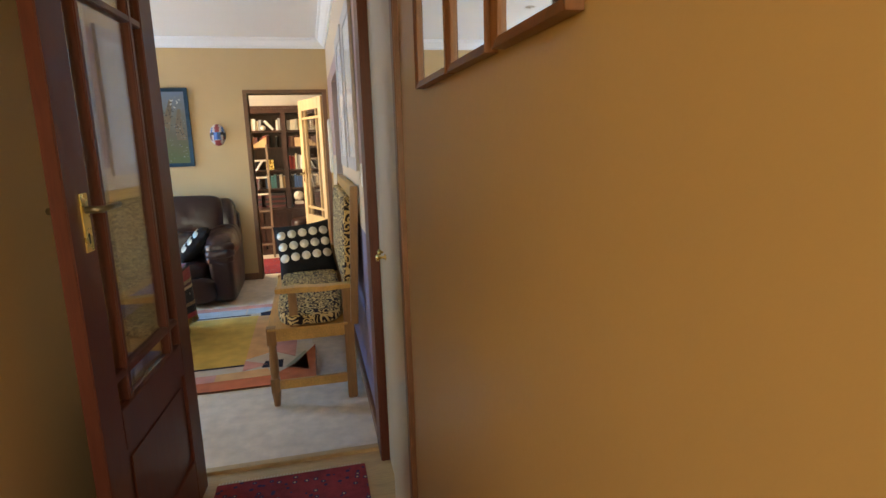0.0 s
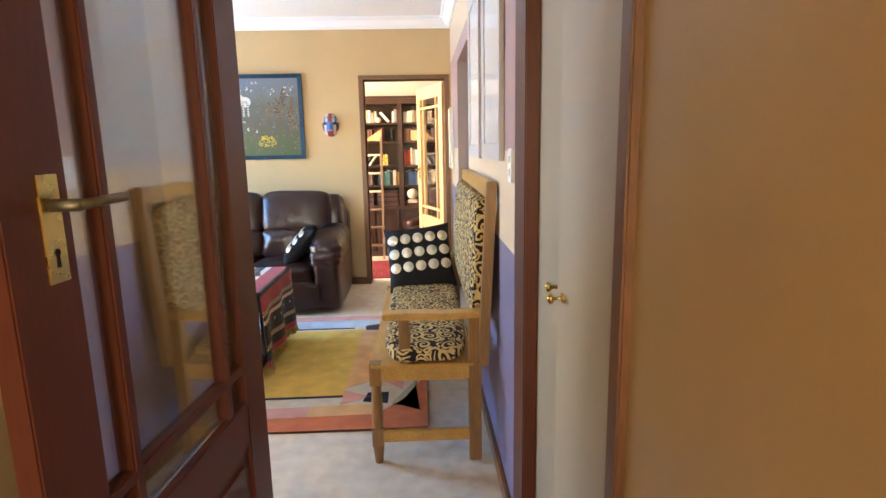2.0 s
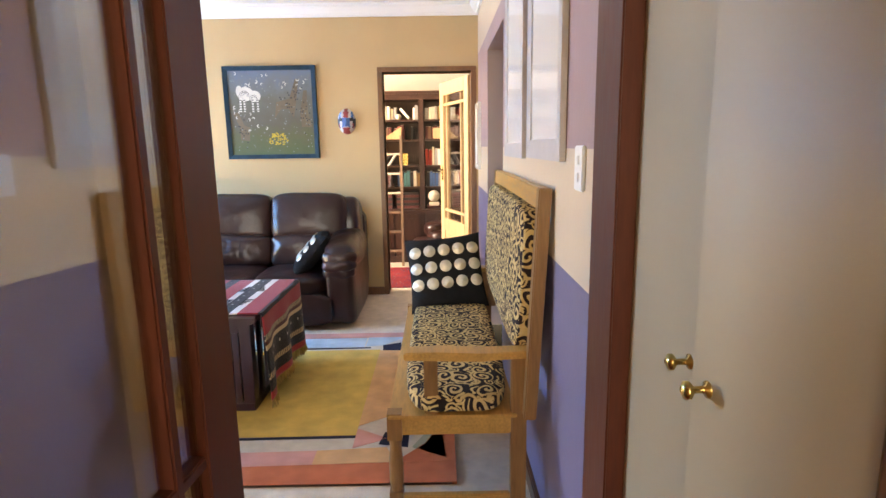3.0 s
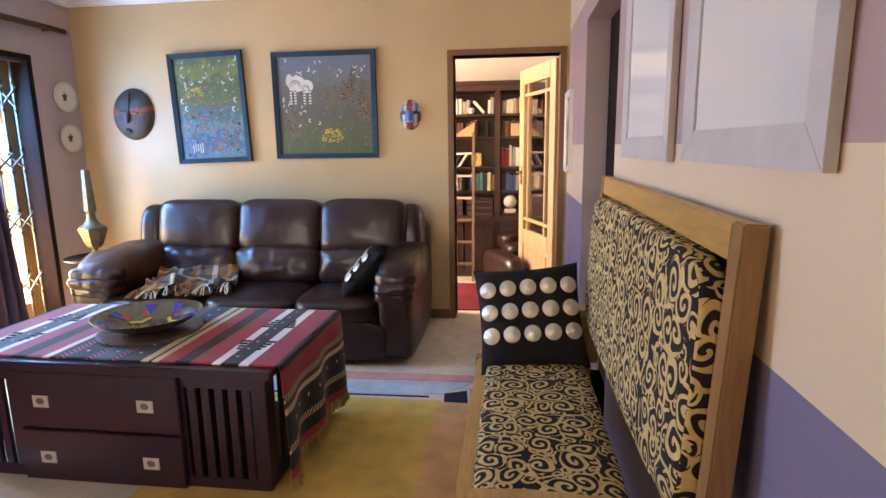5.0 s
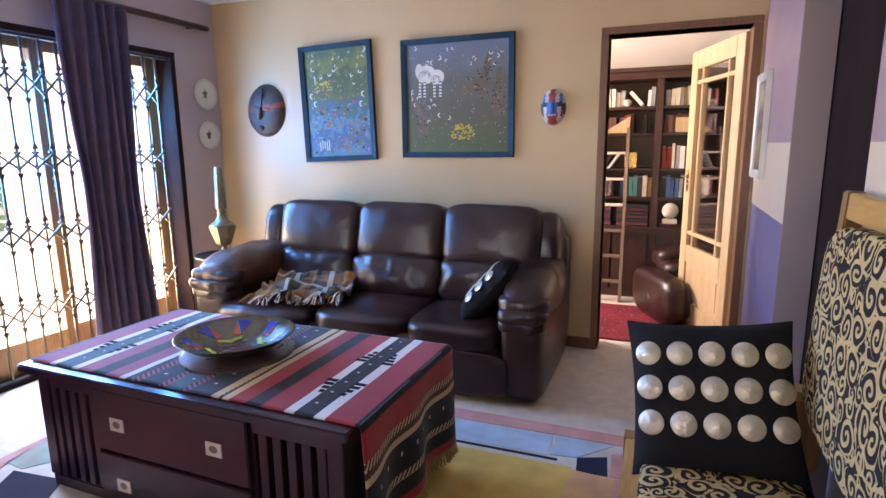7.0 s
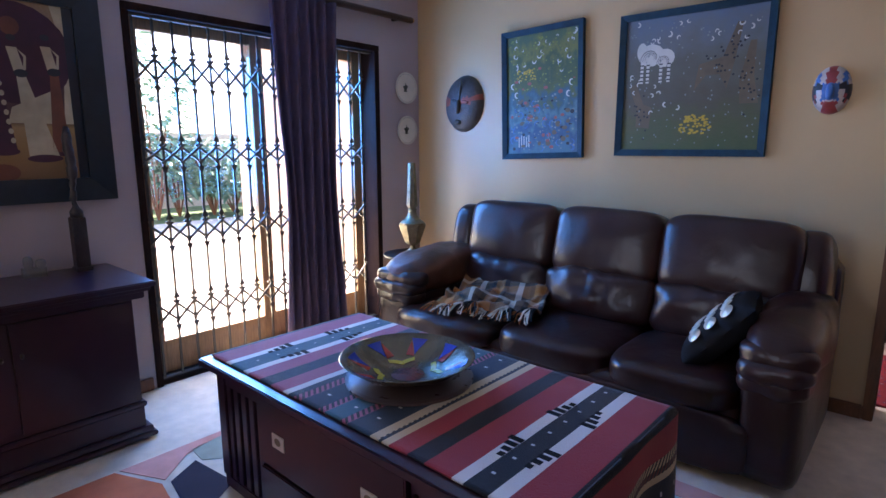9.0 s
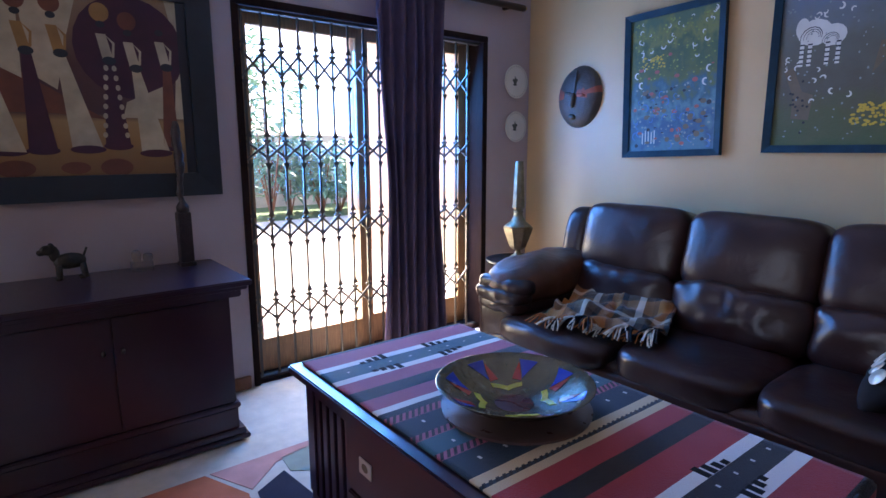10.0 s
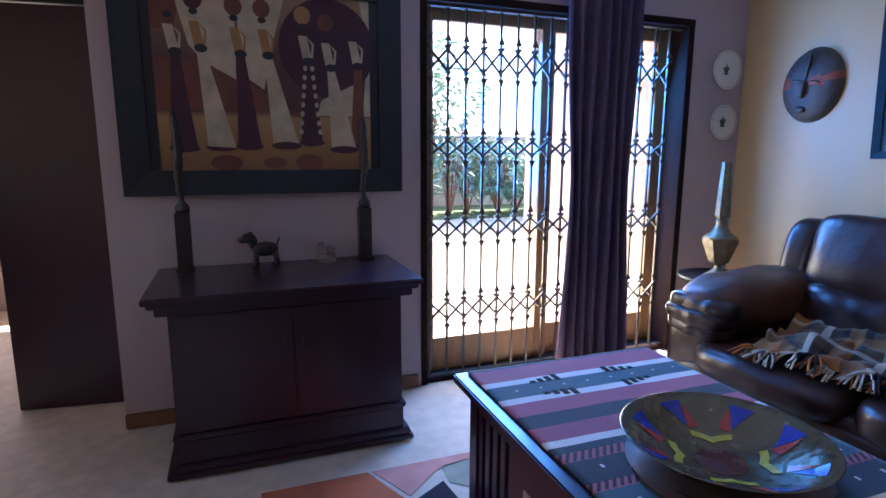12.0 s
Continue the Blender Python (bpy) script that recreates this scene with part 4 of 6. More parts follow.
bowl = thing("bowl", pose(-1.735, 4.505, TOP + 0.023) @ Matrix.Diagonal((0.965, 0.965, 0.70, 1)), "large dark metal bowl inlaid with red, blue and yellow triangles", "bowl")
BOWLM = material("dark hammered bowl metal", (0.13, 0.10, 0.055), 0.24, 0.75, scale=30, vary=0.25, bump=0.35, bscale=45)
part("body", lathe(bmesh.new(), [(0.05, 0), (0.075, 0.0), (0.13, 0.022), (0.19, 0.06), (0.238, 0.108), (0.242, 0.112), (0.238, 0.113), (0.186, 0.067), (0.126, 0.030), (0.07, 0.010), (0.02, 0.008)], n=48), BOWLM, bowl, smooth=True)
INLAYS = [material("blue enamel inlay", (0.02, 0.035, 0.35), 0.25, scale=10, vary=0.15), material("red enamel inlay", (0.42, 0.04, 0.025), 0.25, scale=10, vary=0.15), material("yellow enamel inlay", (0.50, 0.42, 0.04), 0.25, scale=10, vary=0.15)]


def on_bowl(a, r):
    prof = [(0.0, 0.008), (0.07, 0.010), (0.126, 0.030), (0.186, 0.067), (0.238, 0.113)]
    for (r0, z0), (r1, z1) in zip(prof, prof[1:]):
        if r <= r1:
            return Vector((r * math.cos(a), r * math.sin(a), z0 + (z1 - z0) * (r - r0) / (r1 - r0) + 0.0025))
    return Vector((r * math.cos(a), r * math.sin(a), 0.115))




def inlay(mat, corners):
    """A thin enamel piece on the inside of the bowl, fanned from its middle."""
    bm = bmesh.new()
    rim, n = [], len(corners)
    for i in range(n):
        p, q = corners[i], corners[(i + 1) % n]
        rim += [(p[0] + (q[0] - p[0]) * t / 5, p[1] + (q[1] - p[1]) * t / 5) for t in range(5)]
    mid = bm.verts.new(on_bowl(sum(q[0] for q in corners) / n, sum(q[1] for q in corners) / n))
    ring = [bm.verts.new(on_bowl(*q)) for q in rim]
    for i in range(len(ring)):
        bm.faces.new((mid, ring[i], ring[(i + 1) % len(ring)]))
    part("inlay", bm, mat, bowl)


for k in range(4):
    a0 = radians(147 + 90 * k)
    for side in (-1, 1):
        inlay(INLAYS[0], [(a0 + side * t, q) for t, q in ((0.60, 0.212), (0.30, 0.215), (0.40, 0.140))])
        inlay(INLAYS[1], [(a0 + side * t, q) for t, q in ((0.30, 0.205), (0.17, 0.138), (0.39, 0.134))])
        inlay(INLAYS[2], [(a0 + side * t, q) for t, q in ((0.0, 0.082), (0.46, 0.108), (0.42, 0.128), (0.0, 0.104))])
# Flat dark maroon disc in the middle of the bowl.
bm = bmesh.new()
disc(bm, (0, 0, 0.0112), (1, 0, 0), (0, 1, 0), 0.060, 0.060, 28)
part("inlay", bm, material("dark maroon bowl centre", (0.10, 0.02, 0.015), 0.28, scale=10, vary=0.15), bowl)

# ---- lounge: rug ----
rug = thing("rug", pose(0, 0, 0), "wool rug of yellow, coral, pink, blue and navy geometric fields", "rug")


def rug_piece(pts, mat, lift=0.0):
    part("field", poly(bmesh.new(), [(x, y + 0.055 * max(0, min(1, (5.3 - y) / 0.3)), 0.012 + lift) for x, y in pts], (0, 0, 0.009 + lift)), mat, rug)


rug_piece([(-2.88, 3.44), (0.0, 3.44), (0.0, 5.40), (-2.88, 5.40)], RUGPALE)
for pts, mat in (
        ([(-1.6, 3.44), (0.02, 3.44), (0.02, 3.60), (-1.6, 3.56)], RUGCORAL), ([(-0.25, 3.6), (0.02, 3.6), (0.02, 4.1), (-0.12, 3.75)], RUGCORAL), ([(-1.6, 3.56), (-0.62, 3.585), (-0.62, 3.70), (-1.6, 3.68)], RUGPINK),
        ([(-0.62, 3.585), (-0.25, 3.6), (-0.30, 3.72), (-0.62, 3.70)], RUGPEACH), ([(-1.6, 3.835), (-0.46, 3.835), (-0.46, 4.995), (-1.6, 4.985)], RUGYELLOW),
        ([(-0.46, 3.93), (-0.28, 4.05), (-0.28, 4.97), (-0.46, 4.98)], RUGPEACH), ([(-0.28, 4.05), (-0.12, 3.9), (-0.10, 4.96), (-0.28, 4.97)], RUGPINK),
        ([(-0.46, 3.72), (-0.30, 3.80), (-0.46, 3.90)], RUGPINK), ([(-0.34, 3.75), (-0.20, 3.72), (-0.20, 3.86), (-0.32, 3.86)], RUGNAVY), ([(-0.18, 3.72), (-0.02, 3.62), (-0.05, 4.0)], RUGSAGE),
        ([(-1.6, 5.29), (0.02, 5.31), (0.02, 5.40), (-1.6, 5.40)], RUGPINK), ([(-1.6, 5.06), (-0.58, 5.07), (-0.58, 5.29), (-1.6, 5.28)], RUGBLUE),
        ([(-0.57, 5.08), (-0.45, 5.10), (-0.30, 5.30), (-0.57, 5.30)], RUGBLUE), ([(-0.44, 4.98), (-0.31, 4.98), (-0.325, 5.16), (-0.45, 5.10)], RUGNAVY), ([(-0.30, 4.98), (-0.1, 4.98), (-0.1, 5.28), (-0.31, 5.2)], RUGPINK),
        ([(-2.88, 3.44), (-1.7, 3.44), (-1.7, 3.80), (-2.65, 3.95), (-2.88, 3.85)], RUGCORAL), ([(-2.88, 3.87), (-2.67, 3.97), (-2.80, 4.12), (-2.88, 4.5)], RUGPINK), ([(-2.64, 3.98), (-2.30, 3.92), (-2.45, 4.15), (-2.72, 4.12)], RUGNAVY),
        ([(-2.87, 4.5), (-2.82, 4.15), (-2.70, 4.14), (-2.50, 4.4), (-2.5, 5.2), (-2.87, 5.2)], RUGSAGE)):
    rug_piece(pts, mat, 0.003)
rug_piece([(-1.6, 3.80), (-0.46, 3.812), (-0.46, 3.832), (-1.6, 3.818)], RUGNAVY, 0.004)
rug_piece([(-1.6, 5.02), (-0.53, 5.035), (-0.53, 5.052), (-1.6, 5.038)], RUGNAVY, 0.004)

# ---- lounge: upholstered bench ----
bench = thing("bench", pose(0, 3.14, 0) @ Matrix.Diagonal((1, 1, 1.045, 1)), "golden oak bench with black and tan scroll upholstery", "bench")
BL = 1.49
XF, XB = -0.205, 0.225


def turned_leg(x, y):
    bm = bmesh.new()
    bx(bm, x - 0.026, x + 0.026, y - 0.026, y + 0.026, 0.36, 0.455)
    lathe(bm, [(0.018, 0), (0.021, 0.03), (0.026, 0.075), (0.027, 0.085)], (x, y, 0), 14)
    bx(bm, x - 0.025, x + 0.025, y - 0.025, y + 0.025, 0.085, 0.165)
    lathe(bm, [(0.020, 0), (0.025, 0.03), (0.026, 0.10), (0.021, 0.17), (0.024, 0.195)], (x, y, 0.165), 14)
    return bm


for y in (0.075, BL - 0.075):
    part("front_leg", turned_leg(XF, y), BENCHLEG_SHADED, bench, bevel=0.0)
    part("back_leg", box_bm((XB - 0.02, XB + 0.035, y - 0.022, y + 0.022, 0, 0.66)), BENCHLEG_SHADED, bench, bevel=0.004)
    part("stretcher", box_bm((XF + 0.02, XB - 0.02, y - 0.014, y + 0.014, 0.095, 0.145)), BENCHWOOD, bench, bevel=0.004)
    part("side_rail", box_bm((XF + 0.02, XB - 0.02, y - 0.018, y + 0.018, 0.375, 0.445)), BENCHWOOD, bench, bevel=0.004)
    part("arm_post", box_bm((-0.098, -0.05, y - 0.016, y + 0.016, 0.44, 0.65)), BENCHLEG_SHADED, bench, bevel=0.004)
    arm = bmesh.new()
    prof = [(-0.165, 0.645), (-0.165, 0.672), (-0.05, 0.675), (0.10, 0.668), (0.27, 0.672), (0.27, 0.648), (0.10, 0.640), (-0.05, 0.644)]
    poly(arm, [(x, y + 0.035, z) for x, z in prof], (0, 0.07, 0))
    part("armrest", arm, BENCHWOOD, bench, bevel=0.004)
part("front_rail", box_bm((XF - 0.012, XF + 0.012, 0.09, BL - 0.09, 0.375, 0.445)), BENCHWOOD, bench, bevel=0.004)
part("seat_board", box_bm((XF - 0.02, XB, 0.04, BL - 0.04, 0.440, 0.452)), BENCHWOOD, bench, bevel=0.003)
box_uv(part("seat_cushion", puff(bmesh.new(), (0.018, BL / 2, 0.487), (0.195, BL / 2 - 0.04, 0.043), 5, 16, 0.005, 5), SCROLL, bench, "black and tan scroll-patterned seat cushion", smooth=True))
tilt = pose(0.262, 0, 0.45, 0, 3.0, 0)
for n, s, mat in (("back_top_rail", (-0.018, 0.020, 0.05, BL - 0.11, 0.688, 0.753), BENCHWOOD), ("back_post", (-0.02, 0.022, 0.0, 0.05, 0.0, 0.755), BENCHLEG_SHADED), ("back_post", (-0.02, 0.022, BL - 0.11, BL - 0.06, 0.0, 0.755), BENCHLEG_SHADED),
                  ("back_bottom_rail", (-0.02, 0.022, 0.05, BL - 0.11, 0.14, 0.19), BENCHWOOD)):
    bm = box_bm(s)
    bmesh.ops.transform(bm, matrix=tilt, verts=bm.verts[:])
    part(n, bm, mat, bench, bevel=0.004)
bm = puff(bmesh.new(), (-0.024, BL / 2 - 0.03, 0.44), (0.040, BL / 2 - 0.085, 0.25), 7, 16, 0.004, 5)
bmesh.ops.transform(bm, matrix=tilt, verts=bm.verts[:])
box_uv(part("back_pad", bm, SCROLL, bench, "black and tan scroll-patterned back pad", smooth=True))

# ---- pictures ----


def framed(name, m, w, h, border, deep, fmat, label, inner, category="painting", group="", glass=False, mount=0.0):
    """A picture in the local x-z plane that faces -y, lower left corner at the origin."""
    p = thing(name, m, label, category, group)
    for n, pts in (("frame_side", [(0, 0), (border, border), (border, h - border), (0, h)]), ("frame_side", [(w, 0), (w, h), (w - border, h - border), (w - border, border)]),
                   ("frame_side", [(0, 0), (w, 0), (w - border, border), (border, border)]), ("frame_side", [(0, h), (border, h - border), (w - border, h - border), (w, h)])):
        bm = bmesh.new()
        front = [bm.verts.new((x, -deep + (0.25 * deep if (border <= x <= w - border and border <= z <= h - border) else 0), z)) for x, z in pts]
        back = [bm.verts.new((x, 0, z)) for x, z in pts]
        bm.faces.new(front), bm.faces.new(back[::-1])
        for i in range(4):
            j = (i + 1) % 4
            bm.faces.new((front[i], back[i], back[j], front[j]))
        part(n, bm, fmat, p, bevel=0.0008)
    canvas = part("canvas", box_bm((border - 0.003, w - border + 0.003, -deep * 0.45, -deep * 0.25, border - 0.003, h - border + 0.003)), inner, p)
    if glass:
        part("pane", box_bm((border, w - border, -deep * 0.62, -deep * 0.58, border, h - border)), PICTUREGLASS, p)
    return p, canvas


def painted(name, cols, scale, axis_mix):
    """A canvas that runs through colours from its foot to its head, broken by brushwork."""
    m = material(name, (0.5, 0.5, 0.5), 0.6, scale=30, vary=0.2, bump=0.2, bscale=90)

    def make(nt, old):
        tc = nt.nodes.new("ShaderNodeTexCoord")
        sep = nt.nodes.new("ShaderNodeSeparateXYZ")
        nt.links.new(tc.outputs["Generated"], sep.inputs[0])
        n = nt.nodes.new("ShaderNodeTexNoise")
        n.inputs["Scale"].default_value, n.inputs["Detail"].default_value = scale, 4
        nt.links.new(tc.outputs["Generated"], n.inputs["Vector"])
        f = math_node(nt, "ADD", sep.outputs[2], math_node(nt, "MULTIPLY", math_node(nt, "SUBTRACT", n.outputs["Fac"], 0.5), axis_mix))
        r = nt.nodes.new("ShaderNodeValToRGB")
        e = r.color_ramp.elements
        e[0].position, e[0].color = cols[0][0], (*cols[0][1], 1)
        e[1].position, e[1].color = cols[1][0], (*cols[1][1], 1)
        for q, c in cols[2:]:
            e.new(q).color = (*c, 1)
        nt.links.new(f, r.inputs[0])
        return r.outputs[0]

    return over_base(m, make)


CANV1 = painted("blue and green naive canvas", [(0.0, (0.06, 0.17, 0.22)), (0.2, (0.035, 0.09, 0.17)), (0.32, (0.09, 0.20, 0.22)), (0.42, (0.04, 0.11, 0.14)), (0.55, (0.10, 0.13, 0.035)), (0.72, (0.055, 0.10, 0.045)), (0.85, (0.17, 0.18, 0.045)), (1.0, (0.07, 0.12, 0.06))], 9, 0.7)
CANV2 = painted("grey and olive naive canvas", [(0.0, (0.07, 0.10, 0.035)), (0.2, (0.09, 0.10, 0.04)), (0.4, (0.10, 0.09, 0.06)), (0.65, (0.12, 0.12, 0.09)), (0.85, (0.14, 0.16, 0.17)), (1.0, (0.12, 0.16, 0.21))], 7, 0.45)
PW = material("white brushwork", (0.62, 0.60, 0.52), 0.6, scale=20, vary=0.1)
PY = material("yellow brushwork", (0.55, 0.36, 0.03), 0.6, scale=20, vary=0.1)
PR = material("red brushwork", (0.38, 0.09, 0.07), 0.6, scale=20, vary=0.1)
PB = material("dark brushwork", (0.02, 0.022, 0.025), 0.6, scale=20, vary=0.1)
PT = material("tan brushwork", (0.145, 0.105, 0.06), 0.6, scale=20, vary=0.2)
PALEDAB = material("grey-green brushwork", (0.22, 0.26, 0.24), 0.6, scale=20, vary=0.2)
PLEAF = material("lime green brushwork", (0.22, 0.26, 0.05), 0.6, scale=20, vary=0.3)
PBL = material("blue brushwork", (0.05, 0.17, 0.36), 0.6, scale=20, vary=0.2)


LAYER = itertools.count()


def curl(bm, x, z, s, turn, y, w=0.28):
    """A hooked brush stroke."""
    y -= 0.000015 * (next(LAYER) % 30)
    pts = []
    for k in range(9):
        a = turn + k / 8 * 3.6
        rr2 = s * (0.45 + 0.55 * k / 8)
        pts.append((x + rr2 * math.cos(a), z + rr2 * math.sin(a), s * w * (0.4 + 0.6 * math.sin(math.pi * (k + 0.5) / 9)), a))
    left = [bm.verts.new((px + ww * math.cos(a), y, pz + ww * math.sin(a))) for px, pz, ww, a in pts]
    right = [bm.verts.new((px - ww * math.cos(a), y, pz - ww * math.sin(a))) for px, pz, ww, a in pts]
    for i in range(8):
        bm.faces.new((left[i], left[i + 1], right[i + 1], right[i]))


def blob(bm, x, z, rx2, rz2, y, n=14):
    y -= 0.000015 * (next(LAYER) % 30)
    disc(bm, (x, y, z), (1, 0, 0), (0, 0, 1), rx2, rz2, n)


pic1, _ = framed("painting", pose(-2.79, BACK - 0.002, 1.268, 0, -1.8, 0), 0.622, 0.862, 0.038, 0.035, BLUEFRAME, "naive wildlife painting in blues and greens in a blue frame", CANV1, group="blue-framed paintings")
Y = -0.0165
r = random.Random(11)
bm = bmesh.new()
for k in range(30):
    curl(bm, r.uniform(0.07, 0.56), r.uniform(0.52, 0.80), r.uniform(0.009, 0.019), r.uniform(0, 6), Y, 0.24)
for x, z in ((0.09, 0.50), (0.52, 0.42), (0.54, 0.49), (0.12, 0.44)):
    curl(bm, x, z, 0.024, 1.2, Y, 0.22)
for k in range(5):
    bx(bm, 0.13 + 0.020 * k, 0.136 + 0.020 * k, Y - 0.0005, Y + 0.0005, 0.08, 0.15 + 0.012 * (k % 3))
parts_of("white_brushwork", bm, PW, pic1)


def dabs(name, mat, n, area, size, y, p, sides=7, flat_part=0.45):
    """Many small brush dabs scattered over an area (x0, x1, z0, z1) of a canvas."""
    bm = bmesh.new()
    for k in range(n):
        q = r.uniform(*size)
        blob(bm, r.uniform(area[0], area[1]), r.uniform(area[2], area[3]), q, q * r.uniform(flat_part, 1.0), y, sides)
    tagged(part(name, bm, mat, p), kind="stuff")


dabs("yellow_brushwork", PY, 46, (0.12, 0.27, 0.53, 0.60), (0.004, 0.009), Y - 0.0006, pic1)
dabs("lime_brushwork", PLEAF, 130, (0.06, 0.57, 0.46, 0.80), (0.003, 0.008), Y - 0.0004, pic1)
dabs("red_brushwork", PR, 26, (0.07, 0.56, 0.07, 0.62), (0.008, 0.018), Y - 0.0008, pic1)
dabs("tan_brushwork", PT, 24, (0.07, 0.56, 0.06, 0.40), (0.010, 0.022), Y - 0.0007, pic1, 10, 0.35)
dabs("dark_brushwork", PB, 22, (0.07, 0.56, 0.06, 0.42), (0.007, 0.016), Y - 0.0005, pic1, 10, 0.35)
bm = bmesh.new()
for k in range(26):
    curl(bm, r.uniform(0.07, 0.55), r.uniform(0.05, 0.40), r.uniform(0.014, 0.032), r.uniform(0, 6), Y - 0.001, 0.14)
parts_of("blue_brushwork", bm, PBL, pic1)

pic2, _ = framed("painting", pose(-1.95, BACK - 0.002, 1.302), 0.825, 0.815, 0.038, 0.035, BLUEFRAME, "naive grey-olive painting of grazing animals in a blue frame", CANV2, group="blue-framed paintings")
bm = bmesh.new()
for k in range(17):
    curl(bm, r.uniform(0.08, 0.75), r.uniform(0.62, 0.75), r.uniform(0.010, 0.018), r.uniform(0, 6), Y)
for k in range(12):
    curl(bm, r.uniform(0.06, 0.14) if k % 2 else r.uniform(0.2, 0.42), r.uniform(0.22, 0.42) if k % 2 == 0 else r.uniform(0.36, 0.6), r.uniform(0.010, 0.018), r.uniform(0, 6), Y)
blob(bm, 0.19, 0.575, 0.075, 0.062, Y), blob(bm, 0.27, 0.555, 0.055, 0.05, Y), blob(bm, 0.135, 0.60, 0.03, 0.05, Y)
for x in (0.14, 0.175, 0.25, 0.295):
    bx(bm, x - 0.009, x + 0.009, Y - 0.0004, Y + 0.0004, 0.42, 0.55)
parts_of("white_brushwork", bm, PW, pic2)
bm = bmesh.new()
for cx, cz, q in ((0.19, 0.575, 1.0), (0.27, 0.55, 0.75)):
    for k in range(3):
        curl(bm, cx, cz - 0.02, q * (0.036 + 0.014 * k), -0.2, Y - 0.0012, 0.035)
for x in (0.14, 0.175, 0.25, 0.295):
    for z in range(5):
        bx(bm, x - 0.010, x + 0.010, Y - 0.0014, Y - 0.0008, 0.43 + 0.022 * z, 0.437 + 0.022 * z)
tagged(part("dark_brushwork", bm, PB, pic2), kind="stuff")
bm = bmesh.new()
for k in range(70):
    a, q = r.uniform(0, 6.28), math.sqrt(r.random())
    blob(bm, 0.46 + 0.095 * q * math.cos(a), 0.165 + 0.06 * q * math.sin(a) + 0.01, 0.008, 0.006, Y - 0.001, 7)
tagged(part("yellow_brushwork", bm, PY, pic2), kind="stuff")
bm = bmesh.new()
for pts in ([(0.44, 0.36), (0.46, 0.50), (0.58, 0.53), (0.64, 0.70), (0.67, 0.70), (0.64, 0.50), (0.61, 0.36), (0.57, 0.44), (0.50, 0.44)], [(0.68, 0.28), (0.67, 0.40), (0.71, 0.60), (0.74, 0.60), (0.74, 0.42), (0.77, 0.28)],
            [(0.07, 0.40), (0.11, 0.42), (0.16, 0.30), (0.21, 0.28), (0.20, 0.16), (0.12, 0.17), (0.12, 0.28)]):
    bm = bmesh.new()
    bm.faces.new([bm.verts.new((x, Y + 0.0003, z)) for x, z in pts])
    part("tan_shape", bm, PT, pic2)
bm = bmesh.new()
for k in range(60):
    x, z = r.choice([(0.56, 0.48), (0.63, 0.58), (0.72, 0.38), (0.16, 0.24)])
    blob(bm, x + r.gauss(0, 0.035), z + r.gauss(0, 0.05), 0.0065, 0.006, Y - 0.0006, 7)
tagged(part("spotted_brushwork", bm, PB, pic2), kind="stuff")

bm = bmesh.new()
for k in range(90):
    blob(bm, r.uniform(0.06, 0.57), r.uniform(0.06, 0.42), r.uniform(0.004, 0.009), r.uniform(0.003, 0.008), Y - 0.0003, 7)
tagged(part("pale_brushwork", bm, PALEDAB, pic1), kind="stuff")
bm = bmesh.new()
for k in range(130):
    blob(bm, r.uniform(0.06, 0.77), r.uniform(0.06, 0.74), r.uniform(0.003, 0.006), r.uniform(0.003, 0.007), Y - 0.0003, 6)
tagged(part("pale_brushwork", bm, PALEDAB, pic2), kind="stuff")

# pale framed prints on the banded wall
for y0, wd, z0, z1 in ((3.605, 0.615, 1.345, 2.215), (4.345, 0.62, 1.338, 2.215)):
    framed("framed_print", pose(R - 0.002, y0, z0, 0, 0, -90), wd, z1 - z0, 0.066, 0.018, GREYFRAME, "pale print behind glass in a wide limed grey frame", MOUNT, "picture", "limed frames on the banded wall", glass=True)
SMALLCANV = painted("umber and ochre small canvas", [(0.0, (0.10, 0.06, 0.035)), (0.3, (0.30, 0.20, 0.09)), (0.55, (0.06, 0.045, 0.04)), (0.8, (0.36, 0.28, 0.17)), (1.0, (0.14, 0.10, 0.07))], 5, 0.8)
framed("small_picture", pose(R - 0.002, 6.545, 1.19, 0, 0, -90), 0.345, 0.565, 0.045, 0.028, CERAMIC, "small dark picture in a plain cream frame", SMALLCANV, "picture")

# light switch
sw = thing("light_switch", pose(R, 2.811, 1.276), "white double light switch on the banded wall", "light switch")
part("plate", box_bm((-0.010, 0, -0.04, 0.04, 0, 0.115)), PLASTIC, sw, bevel=0.003)
for z in (0.022, 0.066):
    part("rocker", box_bm((-0.014, -0.009, -0.012, 0.012, z, z + 0.026)), PLASTIC, sw, bevel=0.002)

# ---- masks and plates ----
MASKD = material("dark painted mask wood", (0.055, 0.045, 0.042), 0.5, scale=25, vary=0.4, bump=0.3, bscale=70)
MASKR = material("dull red mask paint", (0.28, 0.06, 0.035), 0.55, scale=25, vary=0.3)


